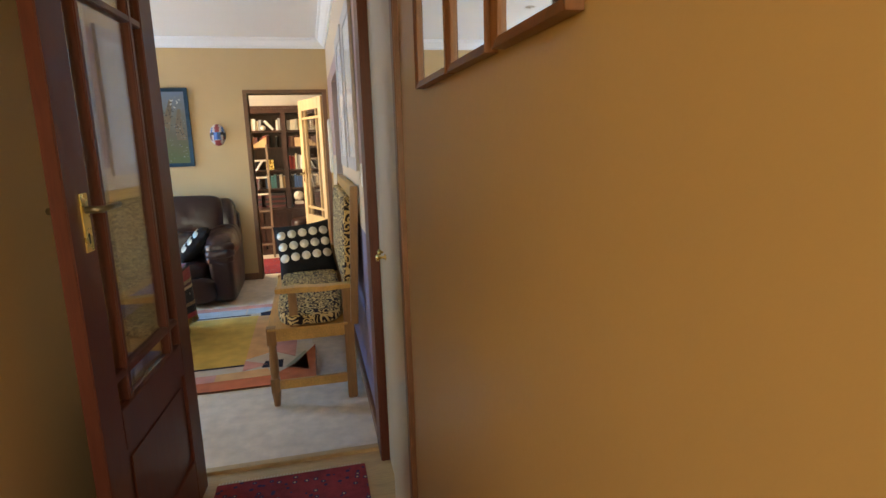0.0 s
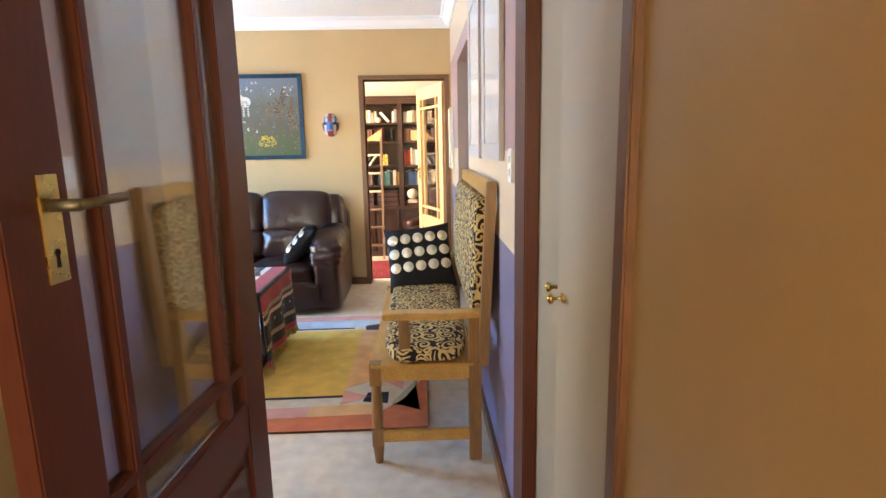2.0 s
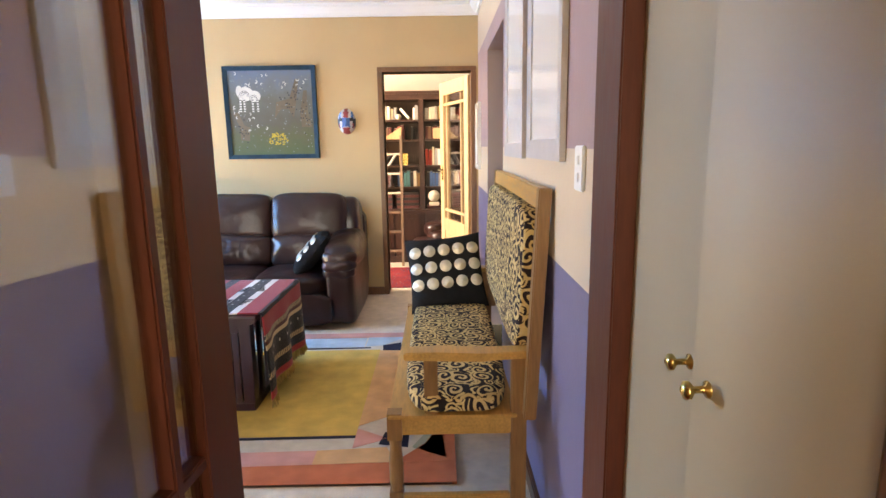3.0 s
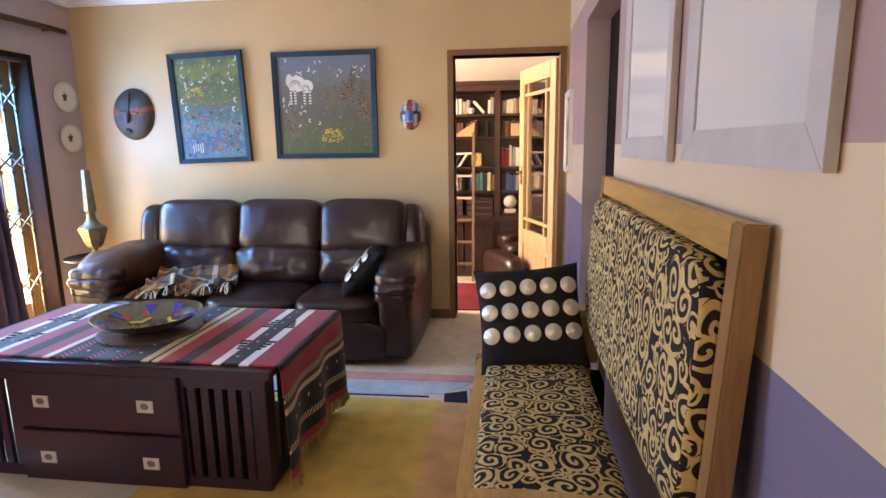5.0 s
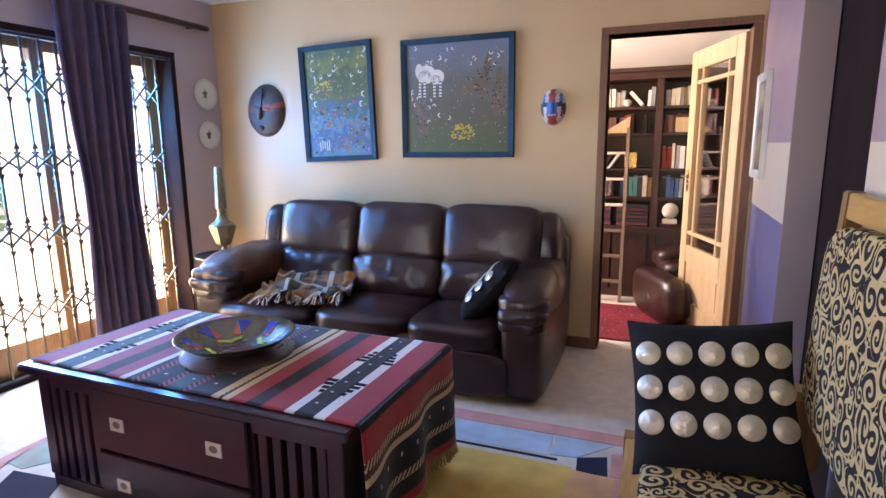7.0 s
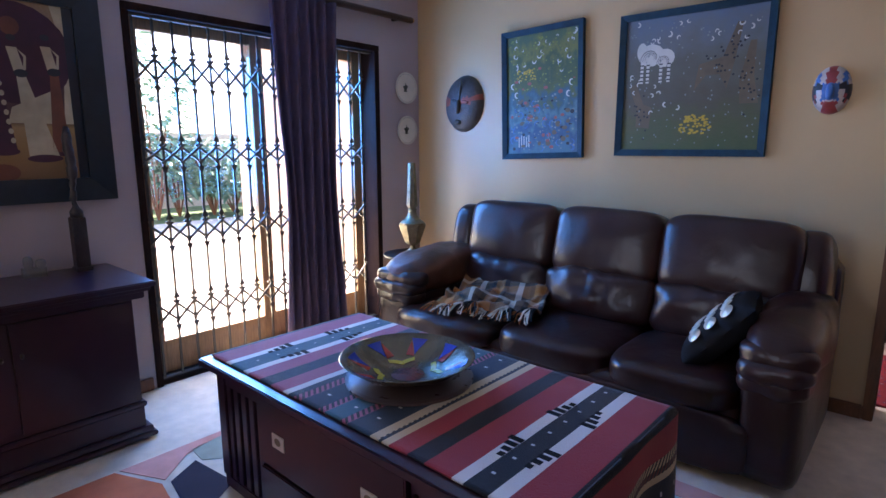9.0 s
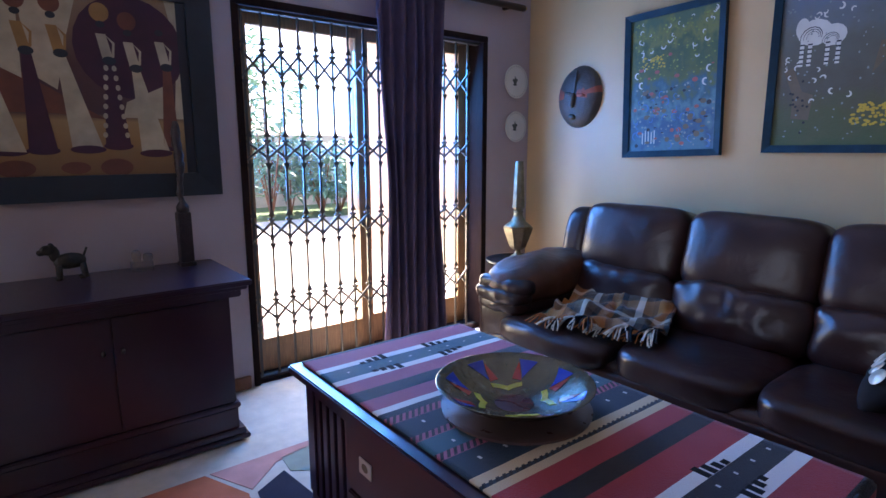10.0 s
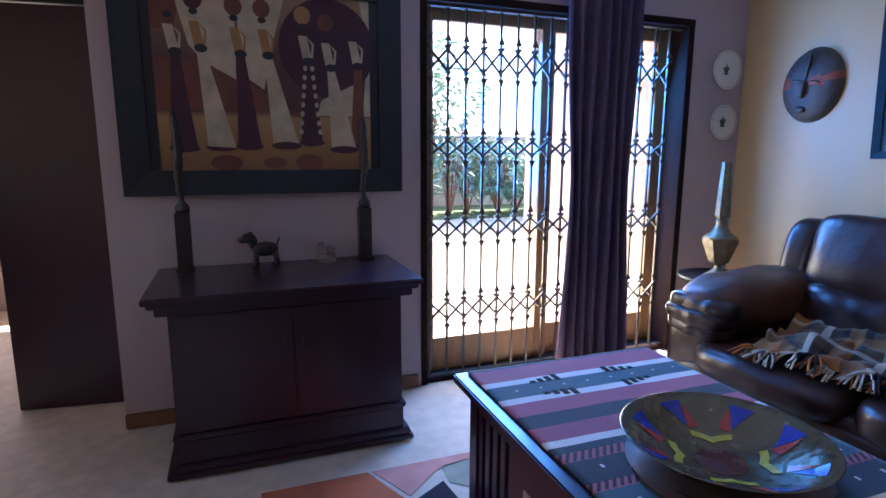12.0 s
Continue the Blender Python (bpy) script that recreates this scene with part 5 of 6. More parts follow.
def shell(bm, rx2, rz2, depth, n=18, m=10):
    """A domed oval face that bulges towards -y."""
    rows = []
    for j in range(m + 1):
        q = j / m
        rows.append([bm.verts.new((rx2 * q * math.cos(2 * math.pi * i / n), -depth * math.sqrt(max(0, 1 - q * q)) - 0.004, rz2 * q * math.sin(2 * math.pi * i / n) * (1.0 if math.sin(2 * math.pi * i / n) > 0 else 1.0))) for i in range(n)] if j else [bm.verts.new((0, -depth - 0.004, 0))])
    for i in range(n):
        bm.faces.new((rows[0][0], rows[1][i], rows[1][(i + 1) % n]))
    for a, b in zip(rows[1:], rows[2:]):
        for i in range(n):
            bm.faces.new((a[i], b[i], b[(i + 1) % n], a[(i + 1) % n]))
    rim = [bm.verts.new((v.co.x, 0.0, v.co.z)) for v in rows[-1]]
    for i in range(n):
        bm.faces.new((rows[-1][i], rim[i], rim[(i + 1) % n], rows[-1][(i + 1) % n]))
    return bm


bm = shell(bmesh.new(), 0.178, 0.208, 0.075, 28, 12)
puff(bm, (0.0, -0.074, 0.075), (0.008, 0.012, 0.10), 2.5, 8)
puff(bm, (0.0, -0.085, -0.025), (0.020, 0.022, 0.05), 2.5, 8)
puff(bm, (0.05, -0.072, 0.015), (0.035, 0.012, 0.012), 2.5, 6)
puff(bm, (-0.05, -0.072, 0.015), (0.035, 0.012, 0.012), 2.5, 6)
puff(bm, (0.0, -0.062, -0.135), (0.028, 0.02, 0.018), 2.5, 6)
mask1 = tagged(part("mask", bm, [MASKD, MASKR], smooth=True), "oval dark wooden mask with a dull red band on the wall", "mask", "wall masks")
mask1.matrix_basis = pose(-3.165, BACK, 1.675, 0, 8, 0)
for f in mask1.data.polygons:
    c = f.center
    if 0.02 < c.x and 0.0 < c.z - 0.18 * c.x + 0.005 < 0.045 or (c.x < -0.09 and -0.02 < c.z < 0.03):
        f.material_index = 1
cols = [material("mask white", (0.5, 0.45, 0.42), 0.4, scale=30, vary=0.2), material("mask blue", (0.05, 0.16, 0.42), 0.4, scale=30, vary=0.2), material("mask red", (0.32, 0.05, 0.05), 0.4, scale=30, vary=0.2), material("mask black", (0.02, 0.02, 0.025), 0.4, scale=30, vary=0.2)]
bm = shell(bmesh.new(), 0.082, 0.115, 0.055, 28, 14)
puff(bm, (0.0, -0.065, -0.01), (0.017, 0.022, 0.038), 2.5, 6)
mask2 = tagged(part("mask", bm, cols, smooth=True), "small brightly painted blue, red and white mask", "mask", "wall masks")
mask2.matrix_basis = pose(-0.865, BACK, 1.625)
for f in mask2.data.polygons:
    c = f.center
    z, x = c.z, abs(c.x)
    k = 0
    if x < 0.035 and -0.05 < z < 0.03:
        k = 1
    elif z > 0.03:
        k = (2, 0, 1, 0)[int(x / 0.022) % 4]
    elif x > 0.02 and 0.0 < z < 0.03:
        k = 3
    elif z < -0.055:
        k = 2 if x < 0.03 else 0
    elif x > 0.055:
        k = 2 if int(z * 60) % 2 else 3
    f.material_index = k


def plate(y, z, rad):
    p = thing("wall_plate", pose(W, y, z, 0, 90, 0), "cream ceramic plate with a pierced rim and a small crest", "plate", "wall plates")
    part("dish", lathe(bmesh.new(), [(rad * 0.5, 0.002), (rad * 0.70, 0.006), (rad, 0.022), (rad * 1.01, 0.026), (rad * 0.98, 0.028), (rad * 0.70, 0.014), (rad * 0.2, 0.011)], n=40), CERAMIC, p, smooth=True)
    bm = bmesh.new()
    for k in range(36):
        a = 2 * math.pi * k / 36
        disc(bm, (rad * 0.9 * math.cos(a), rad * 0.9 * math.sin(a), 0.0262), (1, 0, 0), (0, 1, 0), 0.0035, 0.0035, 8)
    part("rim_piercing", bm, INK, p)
    bm = bmesh.new()
    for dx, dy, a, b in ((0.0, 0.0, 0.020, 0.018), (-0.022, 0.0, 0.006, 0.022), (0.022, 0.004, 0.007, 0.010), (0.010, -0.018, 0.010, 0.008), (0.012, 0.020, 0.009, 0.008), (0.034, 0.0, 0.004, 0.006)):
        disc(bm, (-dx - 0.0, dy, 0.0128), (1, 0, 0), (0, 1, 0), a, b, 12)
    part("crest", bm, INK, p, "dark green printed crest")


plate(6.42, 1.81, 0.118)
plate(6.425, 1.488, 0.110)

# ---- side table and ornament ----
tab = thing("side_table", pose(-3.36, 6.20, 0), "small round dark-topped pedestal table beside the sofa", "side table")
part("tray_top", lathe(bmesh.new(), [(0.02, 0.53), (0.20, 0.535), (0.222, 0.545), (0.225, 0.56), (0.215, 0.562), (0.205, 0.552), (0.0 + 0.01, 0.550)], n=36), DARKGREEN, tab, "dark polished tray top", smooth=True)
part("stem", lathe(bmesh.new(), [(0.03, 0.02), (0.022, 0.10), (0.030, 0.28), (0.018, 0.40), (0.03, 0.52)], n=16), CARVED, tab, smooth=True)
part("foot", lathe(bmesh.new(), [(0.16, 0), (0.165, 0.015), (0.06, 0.03), (0.03, 0.05)], n=24), CARVED, tab, smooth=True)
lamp = thing("ornament", pose(-3.345, 6.18, 0.553), "tall tapering eight-sided aged brass ornament on a side table", "ornament")
part("foot", lathe(bmesh.new(), [(0.075, 0), (0.078, 0.012), (0.05, 0.03), (0.022, 0.055), (0.018, 0.075), (0.03, 0.085)], n=24), AGEDBRASS, lamp, smooth=True)
part("body", lathe(bmesh.new(), [(0.035, 0.08), (0.06, 0.10), (0.105, 0.22), (0.108, 0.235)], n=8, flat=0.5), AGEDBRASS, lamp)
part("shoulder", lathe(bmesh.new(), [(0.10, 0.235), (0.085, 0.255), (0.055, 0.275), (0.035, 0.31), (0.03, 0.335), (0.036, 0.345), (0.025, 0.355)], n=24), AGEDBRASS, lamp, smooth=True)
part("spire", lathe(bmesh.new(), [(0.024, 0.35), (0.045, 0.375), (0.044, 0.40), (0.029, 0.68), (0.027, 0.69)], n=8, flat=0.5), AGEDBRASS, lamp)

# ---- curtain ----
rodt = thing("curtain_rod", pose(W + 0.075, 0, 2.305), "dark wooden curtain rod above the sliding door", "curtain rod")
part("pole", rod(bmesh.new(), (0, 4.0, 0), (0, 6.43, 0), 0.022, 16), SHELFWOOD, rodt, smooth=True)
part("end_cap", rod(bmesh.new(), (0, 6.43, 0), (0, 6.445, 0), 0.017, 16), BENCHWOOD, rodt)
for y in (4.15, 6.30):
    part("bracket", box_bm((-0.075, 0.0, y - 0.012, y + 0.012, -0.018, 0.018)), SHELFWOOD, rodt, bevel=0.003)
cur = thing("curtain", pose(W + 0.10, 5.44, 0), "gathered dark aubergine floor-length curtain", "curtain")


def curtain_shape(a, b):
    z = 0.02 + b * 2.27
    narrow = 0.235 + 0.03 * abs(b - 0.5) - 0.02 * math.exp(-((b - 0.4) ** 2) * 12)
    y = (a - 0.5) * 2 * narrow + 0.012 * math.sin(b * 4 + a * 9)
    x = 0.030 * math.sin(a * 2 * math.pi * 6.5 + 0.6 * math.sin(b * 3)) * (0.75 + 0.4 * (1 - b)) + 0.012 * noise.noise(Vector((a * 6, b * 3, 0)))
    return (x, y, z), (a, b)


thicken(part("cloth", sheet(curtain_shape, 130, 30), CURTAIN, cur, smooth=True), 0.004)

# ---- sideboard and what stands on it ----
sb = thing("sideboard", pose(-3.305, 3.66, 0) @ Matrix.Diagonal((1, 0.975, 0.981, 1)), "dark mahogany-stained sideboard with a plain front and stepped mouldings", "sideboard")
SX = -0.33
for n, s in (("top", (SX, 0.275, -0.555, 0.555, 0.755, 0.78)), ("top_moulding", (SX, 0.258, -0.538, 0.538, 0.735, 0.755)), ("top_moulding", (SX, 0.235, -0.515, 0.515, 0.70, 0.735)), ("body", (SX, 0.19, -0.475, 0.475, 0.19, 0.70)),
             ("plinth_moulding", (SX, 0.205, -0.49, 0.49, 0.165, 0.19)), ("plinth", (SX, 0.195, -0.48, 0.48, 0.06, 0.165)), ("base_moulding", (SX, 0.215, -0.505, 0.505, 0.035, 0.065)), ("base", (SX, 0.225, -0.52, 0.52, 0.012, 0.035))):
    part(n, box_bm(s), DARKWOOD, sb, bevel=0.005)
for ya, yb, yk in ((-0.445, -0.003, -0.035), (0.003, 0.445, 0.035)):
    dr = part("door", box_bm((0.19, 0.199, ya, yb, 0.205, 0.688)), DARKWOOD, sb, bevel=0.003)
    part("knob", puff(bmesh.new(), (0.206, yk, 0.545), (0.009, 0.008, 0.012), 2.4, 5), CARVED, dr, "small dark turned knob", smooth=True)
for x in (-0.22, 0.18):
    for y in (-0.47, 0.47):
        part("bun_foot", lathe(bmesh.new(), [(0.025, 0), (0.03, 0.006), (0.025, 0.012)], (x, y, 0), 12), DARKWOOD, sb)


def tall_figure(y, top, label, seed):
    f = thing("candlestick", pose(-3.53, y, 0.765), label, "candlestick", "tall carved candlesticks")
    h = top - 0.765
    part("base", box_bm((-0.036, 0.036, -0.036, 0.036, 0, 0.02), (-0.030, 0.030, -0.030, 0.030, 0.02, h * 0.38)), CARVED, f, bevel=0.003)
    bm = bmesh.new()
    lathe(bm, [(0.030, 0.38 * h), (0.028, 0.42 * h), (0.012, 0.455 * h), (0.011, 0.49 * h), (0.017, 0.51 * h), (0.013, 0.53 * h), (0.015, 0.555 * h), (0.012, 0.575 * h), (0.018, 0.61 * h), (0.014, 0.635 * h), (0.021, 0.66 * h), (0.021, 0.72 * h), (0.016, 0.735 * h),
               (0.021, 0.77 * h), (0.018, 0.81 * h), (0.022, 0.84 * h), (0.018, 0.88 * h), (0.021, 0.92 * h), (0.017, 0.97 * h), (0.009, h)], n=14)
    for v in bm.verts:
        a = noise.noise(v.co * 36 + Vector((seed, 0, 0)))
        v.co.x += 0.006 * a
        v.co.y += 0.006 * a + 0.004 * math.sin(v.co.z * 24 + seed)
    part("carved_stem", bm, CARVED, f, smooth=True)


tall_figure(3.242, 1.46, "tall slender dark carved candlestick on the sideboard", 1.0)
tall_figure(4.059, 1.455, "tall slender dark carved candlestick on the sideboard", 2.4)
DARKBRONZE = material("dark bronze", (0.05, 0.042, 0.034), 0.42, 0.6, scale=40, vary=0.3, bump=0.3, bscale=90)
bm = bmesh.new()
for c, s in (((0, 0.0, 0.082), (0.026, 0.060, 0.035)), ((0, -0.072, 0.135), (0.018, 0.032, 0.022)), ((0, -0.098, 0.127), (0.012, 0.018, 0.014)), ((0, -0.052, 0.112), (0.016, 0.02, 0.03)), ((0.012, -0.062, 0.152), (0.006, 0.010, 0.012)), ((-0.012, -0.062, 0.152), (0.006, 0.010, 0.012))):
    puff(bm, c, s, 2.3, 7, 0.003, 40)
for y in (-0.042, 0.045):
    for x in (-0.013, 0.013):
        rod(bm, (x, y, 0.07), (x, y + (0.008 if y > 0 else 0), 0.006), 0.0125, 8)
        puff(bm, (x, y - 0.004, 0.008), (0.010, 0.015, 0.008), 2.4, 4)
rod(bm, (0, 0.052, 0.10), (0, 0.066, 0.135), 0.005, 6)
dog = tagged(part("dog_figurine", bm, DARKBRONZE, smooth=True), "small dark bronze standing terrier figurine on the sideboard", "figurine")
dog.matrix_basis = pose(-3.53, 3.585, 0.765)
CRYSTAL = material("pale clear crystal", (0.55, 0.50, 0.46), 0.08, scale=20, vary=0.05)
CRYSTAL.node_tree.nodes["Principled BSDF"].inputs["Transmission Weight"].default_value = 0.8
bm = bmesh.new()
bx(bm, -0.025, 0.025, -0.045, 0.045, 0, 0.045)
puff(bm, (0, -0.02, 0.07), (0.015, 0.02, 0.03), 2.4, 6)
puff(bm, (0, 0.028, 0.062), (0.015, 0.022, 0.02), 2.4, 6)
cr = tagged(part("crystal_ornament", bm, CRYSTAL), "small clear crystal ornament with a pink top", "ornament")
cr.matrix_basis = pose(-3.53, 3.862, 0.765)

# large batik in a dark frame
BAT = painted("ochre batik cloth", [(0.0, (0.20, 0.10, 0.035)), (0.2, (0.30, 0.16, 0.05)), (0.30, (0.34, 0.20, 0.07)), (0.34, (0.07, 0.028, 0.026)), (0.6, (0.09, 0.035, 0.028)), (1.0, (0.28, 0.17, 0.08))], 3, 0.05)
BCREAM = material("cream batik dye", (0.42, 0.34, 0.22), 0.8, scale=14, vary=0.25)
BMAROON = material("maroon batik dye", (0.06, 0.018, 0.03), 0.8, scale=14, vary=0.25)
BRUST = material("rust batik dye", (0.15, 0.05, 0.028), 0.8, scale=14, vary=0.25)
bat, _ = framed("batik_picture", pose(W + 0.002, 3.012, 1.098, 0, 0, 90), 1.262, 1.02, 0.112, 0.05, DARKGREEN, "large cream, maroon and rust batik in a heavy dark frame", BAT)
Z = -0.0235


def flat(pts, mat, y, name):
    bm = bmesh.new()
    bm.faces.new([bm.verts.new((x, y, z)) for x, z in pts])
    part(name, bm, mat, bat)


def oval(x, z, a, b, mat, y, name="dyed_oval"):
    bm = bmesh.new()
    blob(bm, x, z, a, b, y, 22)
    part(name, bm, mat, bat)


BOCHRE = material("ochre batik dye", (0.30, 0.16, 0.05), 0.8, scale=14, vary=0.25)
DARKSLIP = material("black inner slip", (0.010, 0.010, 0.013), 0.4, scale=14, vary=0.2)
for x in (0.110, 1.108):
    part("inner_slip", box_bm((x, x + 0.044, -0.0245, -0.020, 0.11, 0.91)), DARKSLIP, bat)
flat([(0.15, 0.72), (0.15, 0.91), (0.30, 0.91), (0.24, 0.72)], BRUST, Z, "dyed_field")
flat([(0.15, 0.38), (0.15, 0.60), (0.40, 0.60), (0.78, 0.36), (0.60, 0.38)], BRUST, Z - 0.0002, "dyed_field")
flat([(0.24, 0.91), (0.50, 0.91), (0.49, 0.52), (0.36, 0.59), (0.30, 0.66)], BCREAM, Z - 0.0004, "dyed_field")
flat([(0.50, 0.91), (0.72, 0.91), (0.66, 0.70), (0.61, 0.48), (0.52, 0.54)], BCREAM, Z - 0.0005, "dyed_field")
oval(0.906, 0.68, 0.225, 0.225, BMAROON, Z - 0.0008)
flat([(1.07, 0.37), (1.115, 0.37), (1.115, 0.91), (1.06, 0.91), (1.10, 0.70)], BCREAM, Z - 0.0002, "dyed_field")
flat([(0.85, 0.37), (1.03, 0.37), (1.03, 0.52), (0.87, 0.44)], BCREAM, Z - 0.0010, "dyed_field")


def dancer(x, top, foot, w0, w1, lean, skirt, torso, head):
    """A long-skirted dyed shape: skirt, body, belt and head."""
    flat([(x + lean - w1, foot), (x + lean + w1, foot - 0.006), (x + 0.018, top), (x - 0.018, top)], skirt, Z - 0.0014, "dyed_skirt")
    oval(x + lean, foot - 0.004, w1 * 1.15, 0.018, BMAROON, Z - 0.0012)
    flat([(x - 0.024, top + 0.012), (x + 0.018, top + 0.012), (x - 0.004, top + 0.125), (x - 0.044, top + 0.125)], torso, Z - 0.0018, "dyed_body")
    flat([(x + 0.010, top + 0.02), (x + 0.022, top + 0.03), (x + 0.028, top + 0.09), (x - 0.006, top + 0.122), (x + 0.018, top + 0.085)], torso, Z - 0.0019, "dyed_arm")
    oval(x, top + 0.012, 0.027, 0.018, PB, Z - 0.0022)
    oval(x - 0.022, top + 0.165, 0.018, 0.014, PB, Z - 0.0023)
    oval(x - 0.022, top + 0.215, 0.038, 0.040, head, Z - 0.0022)


for x, top, foot, w1, lean, skirt, torso, head in ((0.245, 0.615, 0.215, 0.055, 0.012, BMAROON, BCREAM, BRUST), (0.35, 0.635, 0.22, 0.06, 0.065, BCREAM, BOCHRE, BMAROON), (0.515, 0.62, 0.225, 0.052, 0.02, BMAROON, BOCHRE, BRUST),
                                                  (0.635, 0.62, 0.23, 0.06, 0.065, BCREAM, BOCHRE, BRUST)):
    dancer(x, top, foot, 0.018, w1, lean, skirt, torso, head)
for x, top, foot, w1, lean, skirt, torso, head in ((0.815, 0.605, 0.245, 0.052, 0.005, BMAROON, BCREAM, BOCHRE), (0.92, 0.58, 0.212, 0.062, 0.055, BCREAM, BCREAM, BRUST), (1.05, 0.595, 0.24, 0.036, -0.005, BRUST, BCREAM, BMAROON)):
    dancer(x, top, foot, 0.018, w1, lean, skirt, torso, head)
bm = bmesh.new()
for k in range(8):
    for s in (-1, 1):
        blob(bm, 0.815 + s * (0.016 + 0.004 * k), 0.585 - 0.042 * k, 0.010, 0.013, Z - 0.0024, 9)
parts_of("dyed_dot", bm, BCREAM, bat)
for x, a, b in ((0.43, 0.070, 0.036), (0.645, 0.056, 0.027), (0.805, 0.066, 0.040)):
    oval(x, 0.145, a, b, BRUST, Z - 0.0012)

# dark door leaf in the adjoining room
side = thing("side_door", pose(-4.056, 2.394, 0.004, 0, 0, 82.5), "dark stained door standing open in the adjoining room", "door")
part("leaf", box_bm((0, 0.505, -0.02, 0.02, 0, 1.95)), DARKWOOD, side, bevel=0.003)
part("lintel", box_bm((-0.6, 0.55, -0.035, 0.035, 1.955, 2.08)), DARKGREEN, side, bevel=0.003)
# ceiling downlight
dl = thing("downlight", pose(-1.35, 4.9, CEIL), "small round recessed ceiling downlight", "downlight")
part("rim", lathe(bmesh.new(), [(0.030, -0.004), (0.042, -0.006), (0.045, -0.001), (0.03, 0.0)], n=24), STEEL, dl, smooth=True)
part("bulb", lathe(bmesh.new(), [(0.005, -0.003), (0.028, -0.003), (0.028, 0.0)], n=20), CERAMIC, dl)

# ---- hall ----
cup = thing("cupboard_door", pose(RH, 0, 0), "glossy cream double cupboard doors flush in the hall wall", "cupboard")
for ya, yb, yk, lean in ((2.143, DY0 - 0.022, 2.192, 0.0), (1.822, 2.139, 2.095, 4.0)):
    leaf = part("panel", box_bm((-0.014, 0.0, 0, yb - ya, 0.01, 2.06)), GLOSSWHITE, cup, bevel=0.003)
    leaf.matrix_basis = pose(0, ya, 0, 0, 0, lean)
    k = part("knob", lathe(bmesh.new(), [(0.012, 0), (0.012, 0.003), (0.005, 0.006), (0.005, 0.022), (0.013, 0.028), (0.013, 0.034), (0.006, 0.038)], n=16), BRASS, leaf, "small brass knob", smooth=True)
    k.matrix_basis = pose(-0.013, yk - ya, 1.063, 0, -90, 0)
part("side_trim", box_bm((-0.020, 0.0, 1.768, 1.819, 0, 2.12)), BROWNWOOD, cup, "brown wooden side trim", bevel=0.004)
part("head_trim", box_bm((-0.020, 0.0, 1.819, DY0 - 0.022, 2.062, 2.12)), BROWNWOOD, cup, "brown wooden head trim", bevel=0.004)
MIRROR = material("mirror glass", (0.86, 0.87, 0.86), 0.03, 1.0, scale=2, vary=0.01, rvary=0.01)
for y0, wd in ((1.416, 0.30), (1.10, 0.235), (0.835, 0.24)):
    framed("wall_mirror", pose(RH - 0.002, y0, 1.61, 0, 0, -90), wd, 0.46, 0.016, 0.022, BROWNWOOD, "narrow mirror in a thin brown wooden frame", MIRROR, "mirror", "row of hall mirrors")
hr = thing("hall_rug", pose(0, 0, -0.012), "red patterned wool runner on the hall floor", "rug")
part("rug_body", box_bm((-0.43, 0.23, 0.4, 2.475, 0, 0.012)), REDRUG, hr, bevel=0.003)
bm = bmesh.new()
for k in range(46):
    x = -0.425 + 0.014 * k
    rod(bm, (x, 2.475, 0.006), (x + 0.003, 2.497, 0.004), 0.0025, 5)
part("fringe", bm, RUGPALE, hr)

# ---- study ----
bc = thing("bookcase", pose(0, 8.05, 0), "tall dark wooden bookcase with open shelves over cupboards", "bookcase")
shelf_z = (0.66, 0.92, 1.17, 1.475, 1.70)
part("back_panel", box_bm((-1.6, 1.3, 0.28, 0.30, 0, 2.02)), SHELFWOOD, bc)
part("cornice", box_bm((-1.62, 1.32, -0.05, 0.30, 1.985, 2.02), (-1.61, 1.31, -0.03, 0.30, 1.925, 1.985)), SHELFWOOD, bc, bevel=0.004)
for x in (-1.6, -0.92, -0.235, 0.45, 1.27):
    part("upright", box_bm((x - 0.03, x + 0.03, -0.005, 0.28, 0.06, 1.925)), SHELFWOOD, bc, bevel=0.003)
for z in shelf_z:
    d = -0.03 if z == 0.66 else 0.0
    for xa, xb in ((-1.57, -0.95), (-0.89, -0.265), (-0.205, 0.42), (0.48, 1.24)):
        part("shelf", box_bm((xa, xb, d, 0.28, z - 0.022, z)), SHELFWOOD, bc, bevel=0.002)
part("counter", box_bm((-1.62, 1.32, -0.06, 0.28, 0.60, 0.638)), SHELFWOOD, bc, bevel=0.004)
part("plinth", box_bm((-1.6, 1.3, 0.0, 0.28, 0, 0.08)), SHELFWOOD, bc)
for xa in (-1.57, -1.255, -0.89, -0.575, -0.205, 0.11, 0.48, 0.86):
    part("cupboard_door", box_bm((xa + 0.004, xa + 0.30, -0.02, 0.0, 0.085, 0.595), (xa + 0.05, xa + 0.25, -0.026, -0.02, 0.14, 0.54)), SHELFWOOD, bc, bevel=0.002)
BOOKC = [material("book cloth " + n, c, 0.6, scale=20, vary=0.15) for n, c in (("cream", (0.62, 0.56, 0.44)), ("white", (0.72, 0.70, 0.66)), ("red", (0.30, 0.035, 0.03)), ("blue", (0.04, 0.10, 0.24)), ("teal", (0.06, 0.22, 0.24)), ("brown", (0.13, 0.06, 0.035)),
                                                                  ("black", (0.02, 0.02, 0.022)), ("tan", (0.36, 0.24, 0.12)), ("maroon", (0.11, 0.03, 0.03)), ("grey", (0.28, 0.28, 0.28)))]


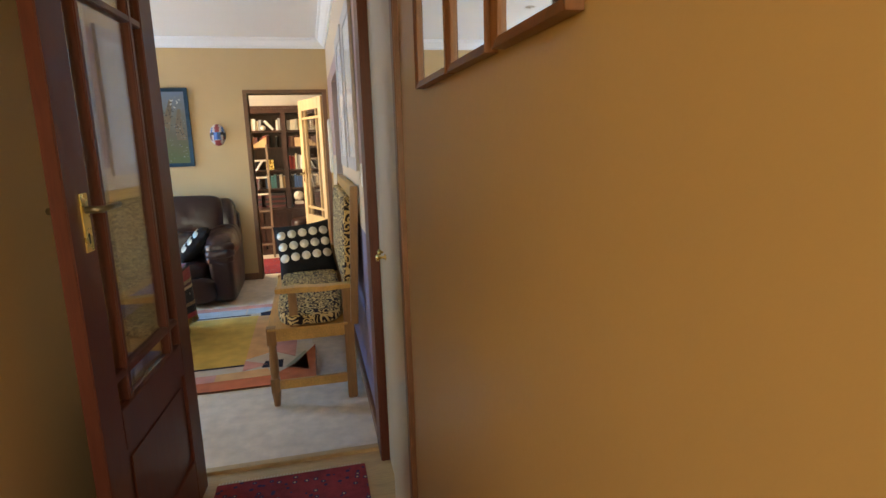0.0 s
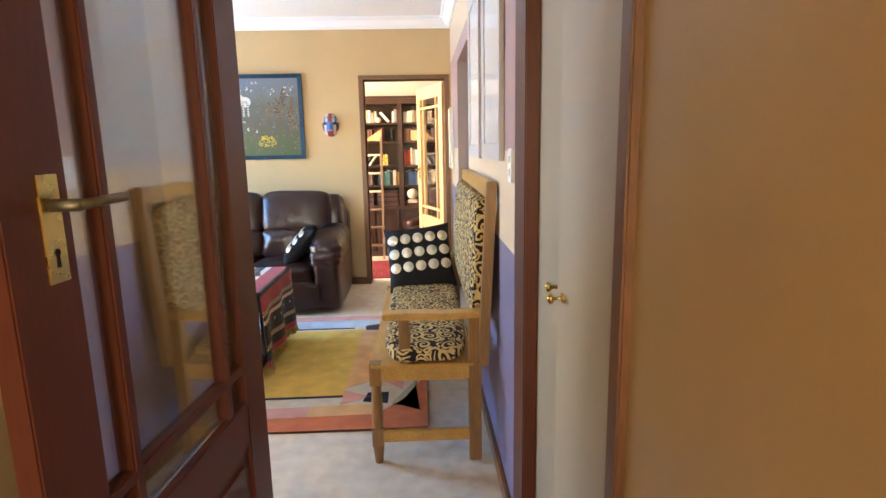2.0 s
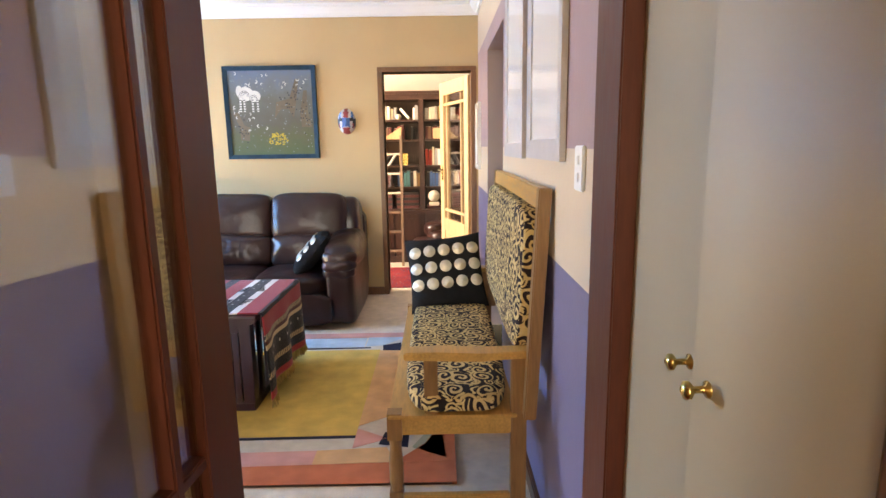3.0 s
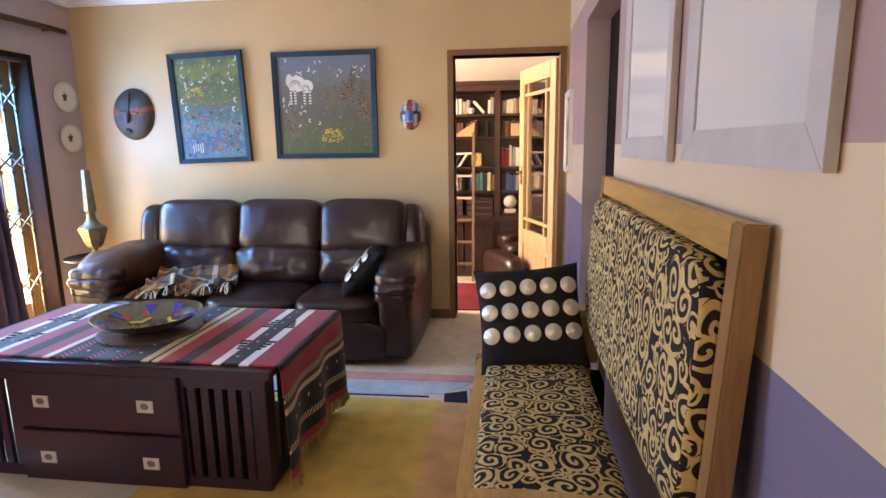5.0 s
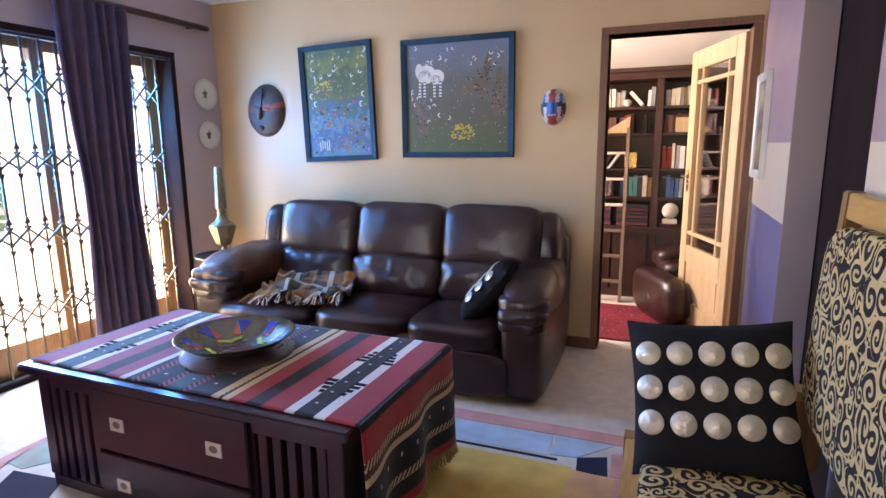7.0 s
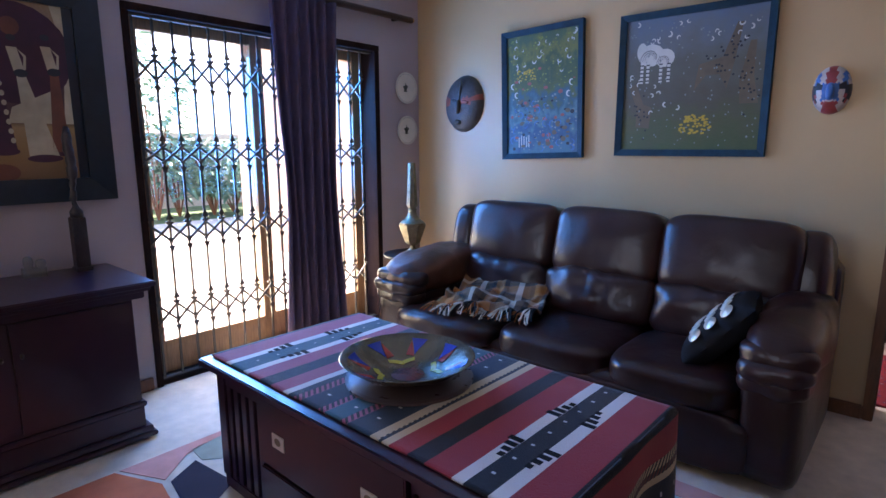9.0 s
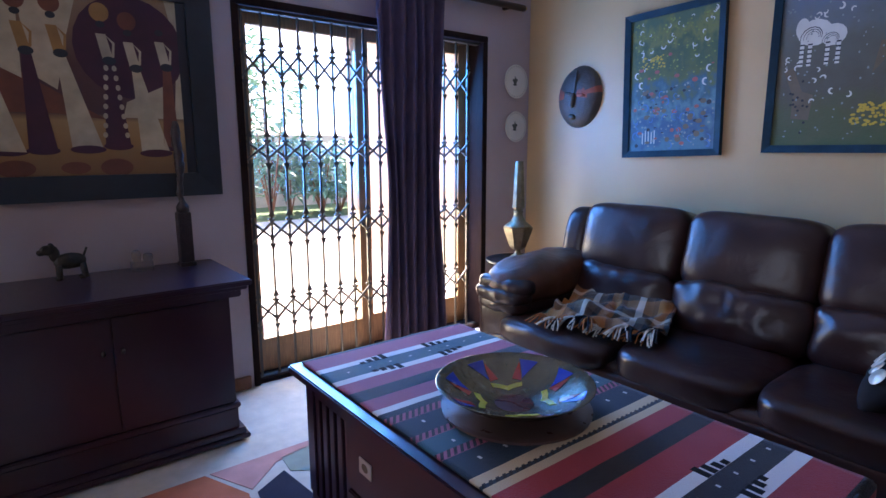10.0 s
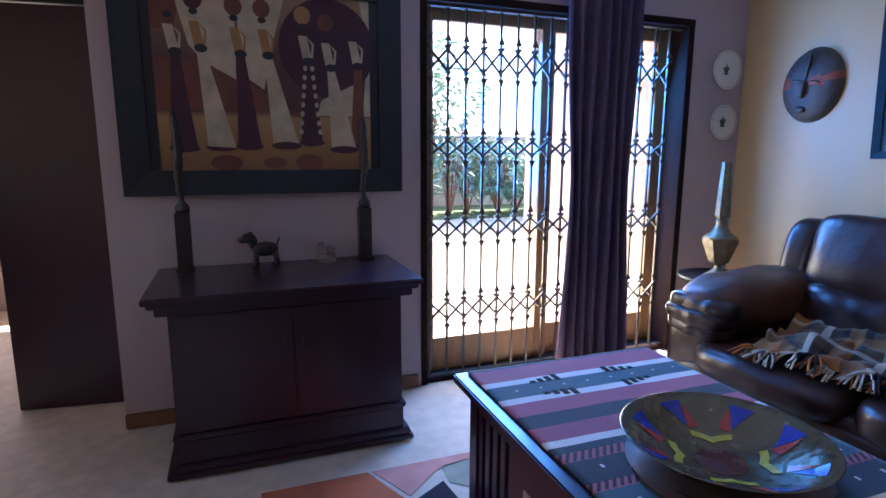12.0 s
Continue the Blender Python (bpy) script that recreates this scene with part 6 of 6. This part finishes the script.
def book(x, z, w, h, col, lean=0.0, y=0.02, d=0.17):
    b = thing("book", pose(x, 8.05 + y, z + 0.001, 0, lean, 0), "upright cloth-bound book on the bookcase shelf", "book", "books on the shelves")
    part("cover", box_bm((0, w, 0, d, 0, h)), BOOKC[col], b, bevel=0.002)
    part("pages", box_bm((0.003, w - 0.003, 0.004, d - 0.002, h, h + 0.0015)), BOOKC[1], b)


r = random.Random(21)
plan = {4: ((-0.755, (2,)), (-0.665, (0, 1, 0, 9)), (-0.335, (1, 9)), (-0.19, (9, 0, 0, 1, 7, 0, 9, 1))), 3: ((-0.76, (8, 5, 8, 5, 8)), (-0.56, (8, 2, 8)), (-0.36, (6,)), (-0.19, (8, 5, 8, 8, 5, 8, 5, 8))), 2: ((-0.19, (2, 2, 0, 9, 1, 4, 9, 6, 6)),),
        1: ((-0.77, (2, 1, 0, 8)), (-0.53, (3, 9, 4, 4, 6, 0, 7, 5)), (-0.19, (6, 3, 3, 3, 9, 3, 6, 1, 9, 7)))}
for lvl, runs in plan.items():
    top = (shelf_z + (1.925,))[lvl + 1] - shelf_z[lvl] - 0.05
    for x, colsq in runs:
        for c in colsq:
            w = r.uniform(0.024, 0.042)
            book(x, shelf_z[lvl], w, top * r.uniform(0.70, 0.92), c, r.choice((0, 0, 0, 2, -2)), r.uniform(0.01, 0.04))
            x += w + 0.003
book(-0.385, shelf_z[4] + 0.001, 0.03, 0.155, 1, -42)
for k in range(3):
    book(-0.76 + 0.055 * k, shelf_z[2], 0.022, 0.17, (9, 6, 1)[k], 34)
for xa in (-0.87, -0.55, -0.18, 0.12):
    for k in range(6):
        b = thing("book", pose(xa, 8.07, shelf_z[0] + 0.032 * k + 0.001), "flat dark bound volume in a stack", "book", "stacked volumes")
        part("cover", box_bm((0, 0.27, 0, 0.2, 0, 0.029)), BOOKC[6 if k % 2 else 8], b, bevel=0.002)
        if xa == -0.18:
            break
globe = thing("globe_ornament", pose(-0.10, 8.04, shelf_z[0] + 0.031), "pale stone globe on a square foot", "ornament")
part("foot", box_bm((-0.06, 0.06, -0.03, 0.05, 0, 0.045)), RUGPALE, globe, bevel=0.006)
part("ball", puff(bmesh.new(), (0, 0.0, 0.115), (0.068, 0.068, 0.068), 2, 8), RUGPALE, globe, smooth=True)
boat = tagged(part("wooden_wedge", poly(bmesh.new(), [(-0.70, 8.03, 1.478), (-0.475, 8.03, 1.478), (-0.465, 8.03, 1.62), (-0.50, 8.03, 1.60)], (0, -0.04, 0)), PINE), "triangular honey-coloured wooden ornament", "ornament")
box1 = tagged(part("picture_block", box_bm((-0.10, 0.02, 8.04, 8.07, 1.478, 1.60)), PINE, bevel=0.006), "small tan picture block on the shelf", "ornament")
clock = tagged(part("small_clock", box_bm((-0.50, -0.40, 8.05, 8.08, 1.172, 1.31)), BRASS, bevel=0.006), "small gilt frame on the shelf", "ornament")
for x, z in ((-0.70, shelf_z[4]), (-0.50, shelf_z[4])):
    st = tagged(part("stone_ball", puff(bmesh.new(), (x, 8.08, z + 0.034), (0.033, 0.033, 0.033), 2, 6), RUGPALE, smooth=True), "small pale round stone ornament", "ornament", "small shelf stones")
fig = tagged(part("figurine", lathe(bmesh.new(), [(0.04, 0), (0.04, 0.015), (0.02, 0.03), (0.032, 0.08), (0.015, 0.11), (0.022, 0.135), (0.008, 0.155)], (-0.60, 8.05, 0.921), 14), CARVED, smooth=True), "small dark turned figurine on the shelf", "figurine")

lad = thing("library_ladder", pose(-0.565, 7.84, 0), "slim pale wooden library ladder leaning on the bookcase", "ladder")
LADW = material("greyed ladder wood", (0.20, 0.14, 0.10), 0.45, scale=18, vary=0.25, stretch=(5, 5, 0.7))
for x in (-0.17, 0.09):
    bm = box_bm((x - 0.014, x + 0.014, -0.02, 0.02, 0, 1.53))
    bmesh.ops.transform(bm, matrix=pose(0, 0, 0, -6.5), verts=bm.verts[:])
    part("rail", bm, LADW, lad, bevel=0.003)
for k in range(6):
    z = 0.18 + 0.225 * k
    y = z * math.tan(radians(6.5))
    part("rung", box_bm((-0.156, 0.076, y - 0.03, y + 0.03, z - 0.011, z + 0.011)), RUGPALE if k > 2 else LADW, lad, bevel=0.003)

ac = thing("armchair", pose(0.14, 7.60, 0, 0, 0, 25), "dark leather recliner armchair in the study", "armchair")
part("seat", puff(bmesh.new(), (0, 0, 0.19), (0.30, 0.34, 0.13), 5, 10), LEATHER, ac, smooth=True)
part("arm", puff(bmesh.new(), (-0.33, 0, 0.20), (0.10, 0.36, 0.19), 3.6, 12, 0.006), LEATHER, ac, smooth=True)
part("arm", puff(bmesh.new(), (0.33, 0, 0.20), (0.10, 0.36, 0.19), 3.6, 12, 0.006), LEATHER, ac, smooth=True)
part("back", puff(bmesh.new(), (-0.02, 0.14, 0.36), (0.24, 0.16, 0.10), 3.6, 12, 0.008), LEATHER, ac, smooth=True)
part("back", puff(bmesh.new(), (0, 0.24, 0.45), (0.26, 0.14, 0.09), 3.6, 12, 0.008), LEATHER, ac, smooth=True)
sr = thing("study_rug", pose(0, 0, 0), "dark red patterned wool rug in the study", "rug")
part("rug_body", box_bm((-1.2, 0.9, 6.80, 7.72, 0, 0.012)), REDRUG, sr, bevel=0.003)
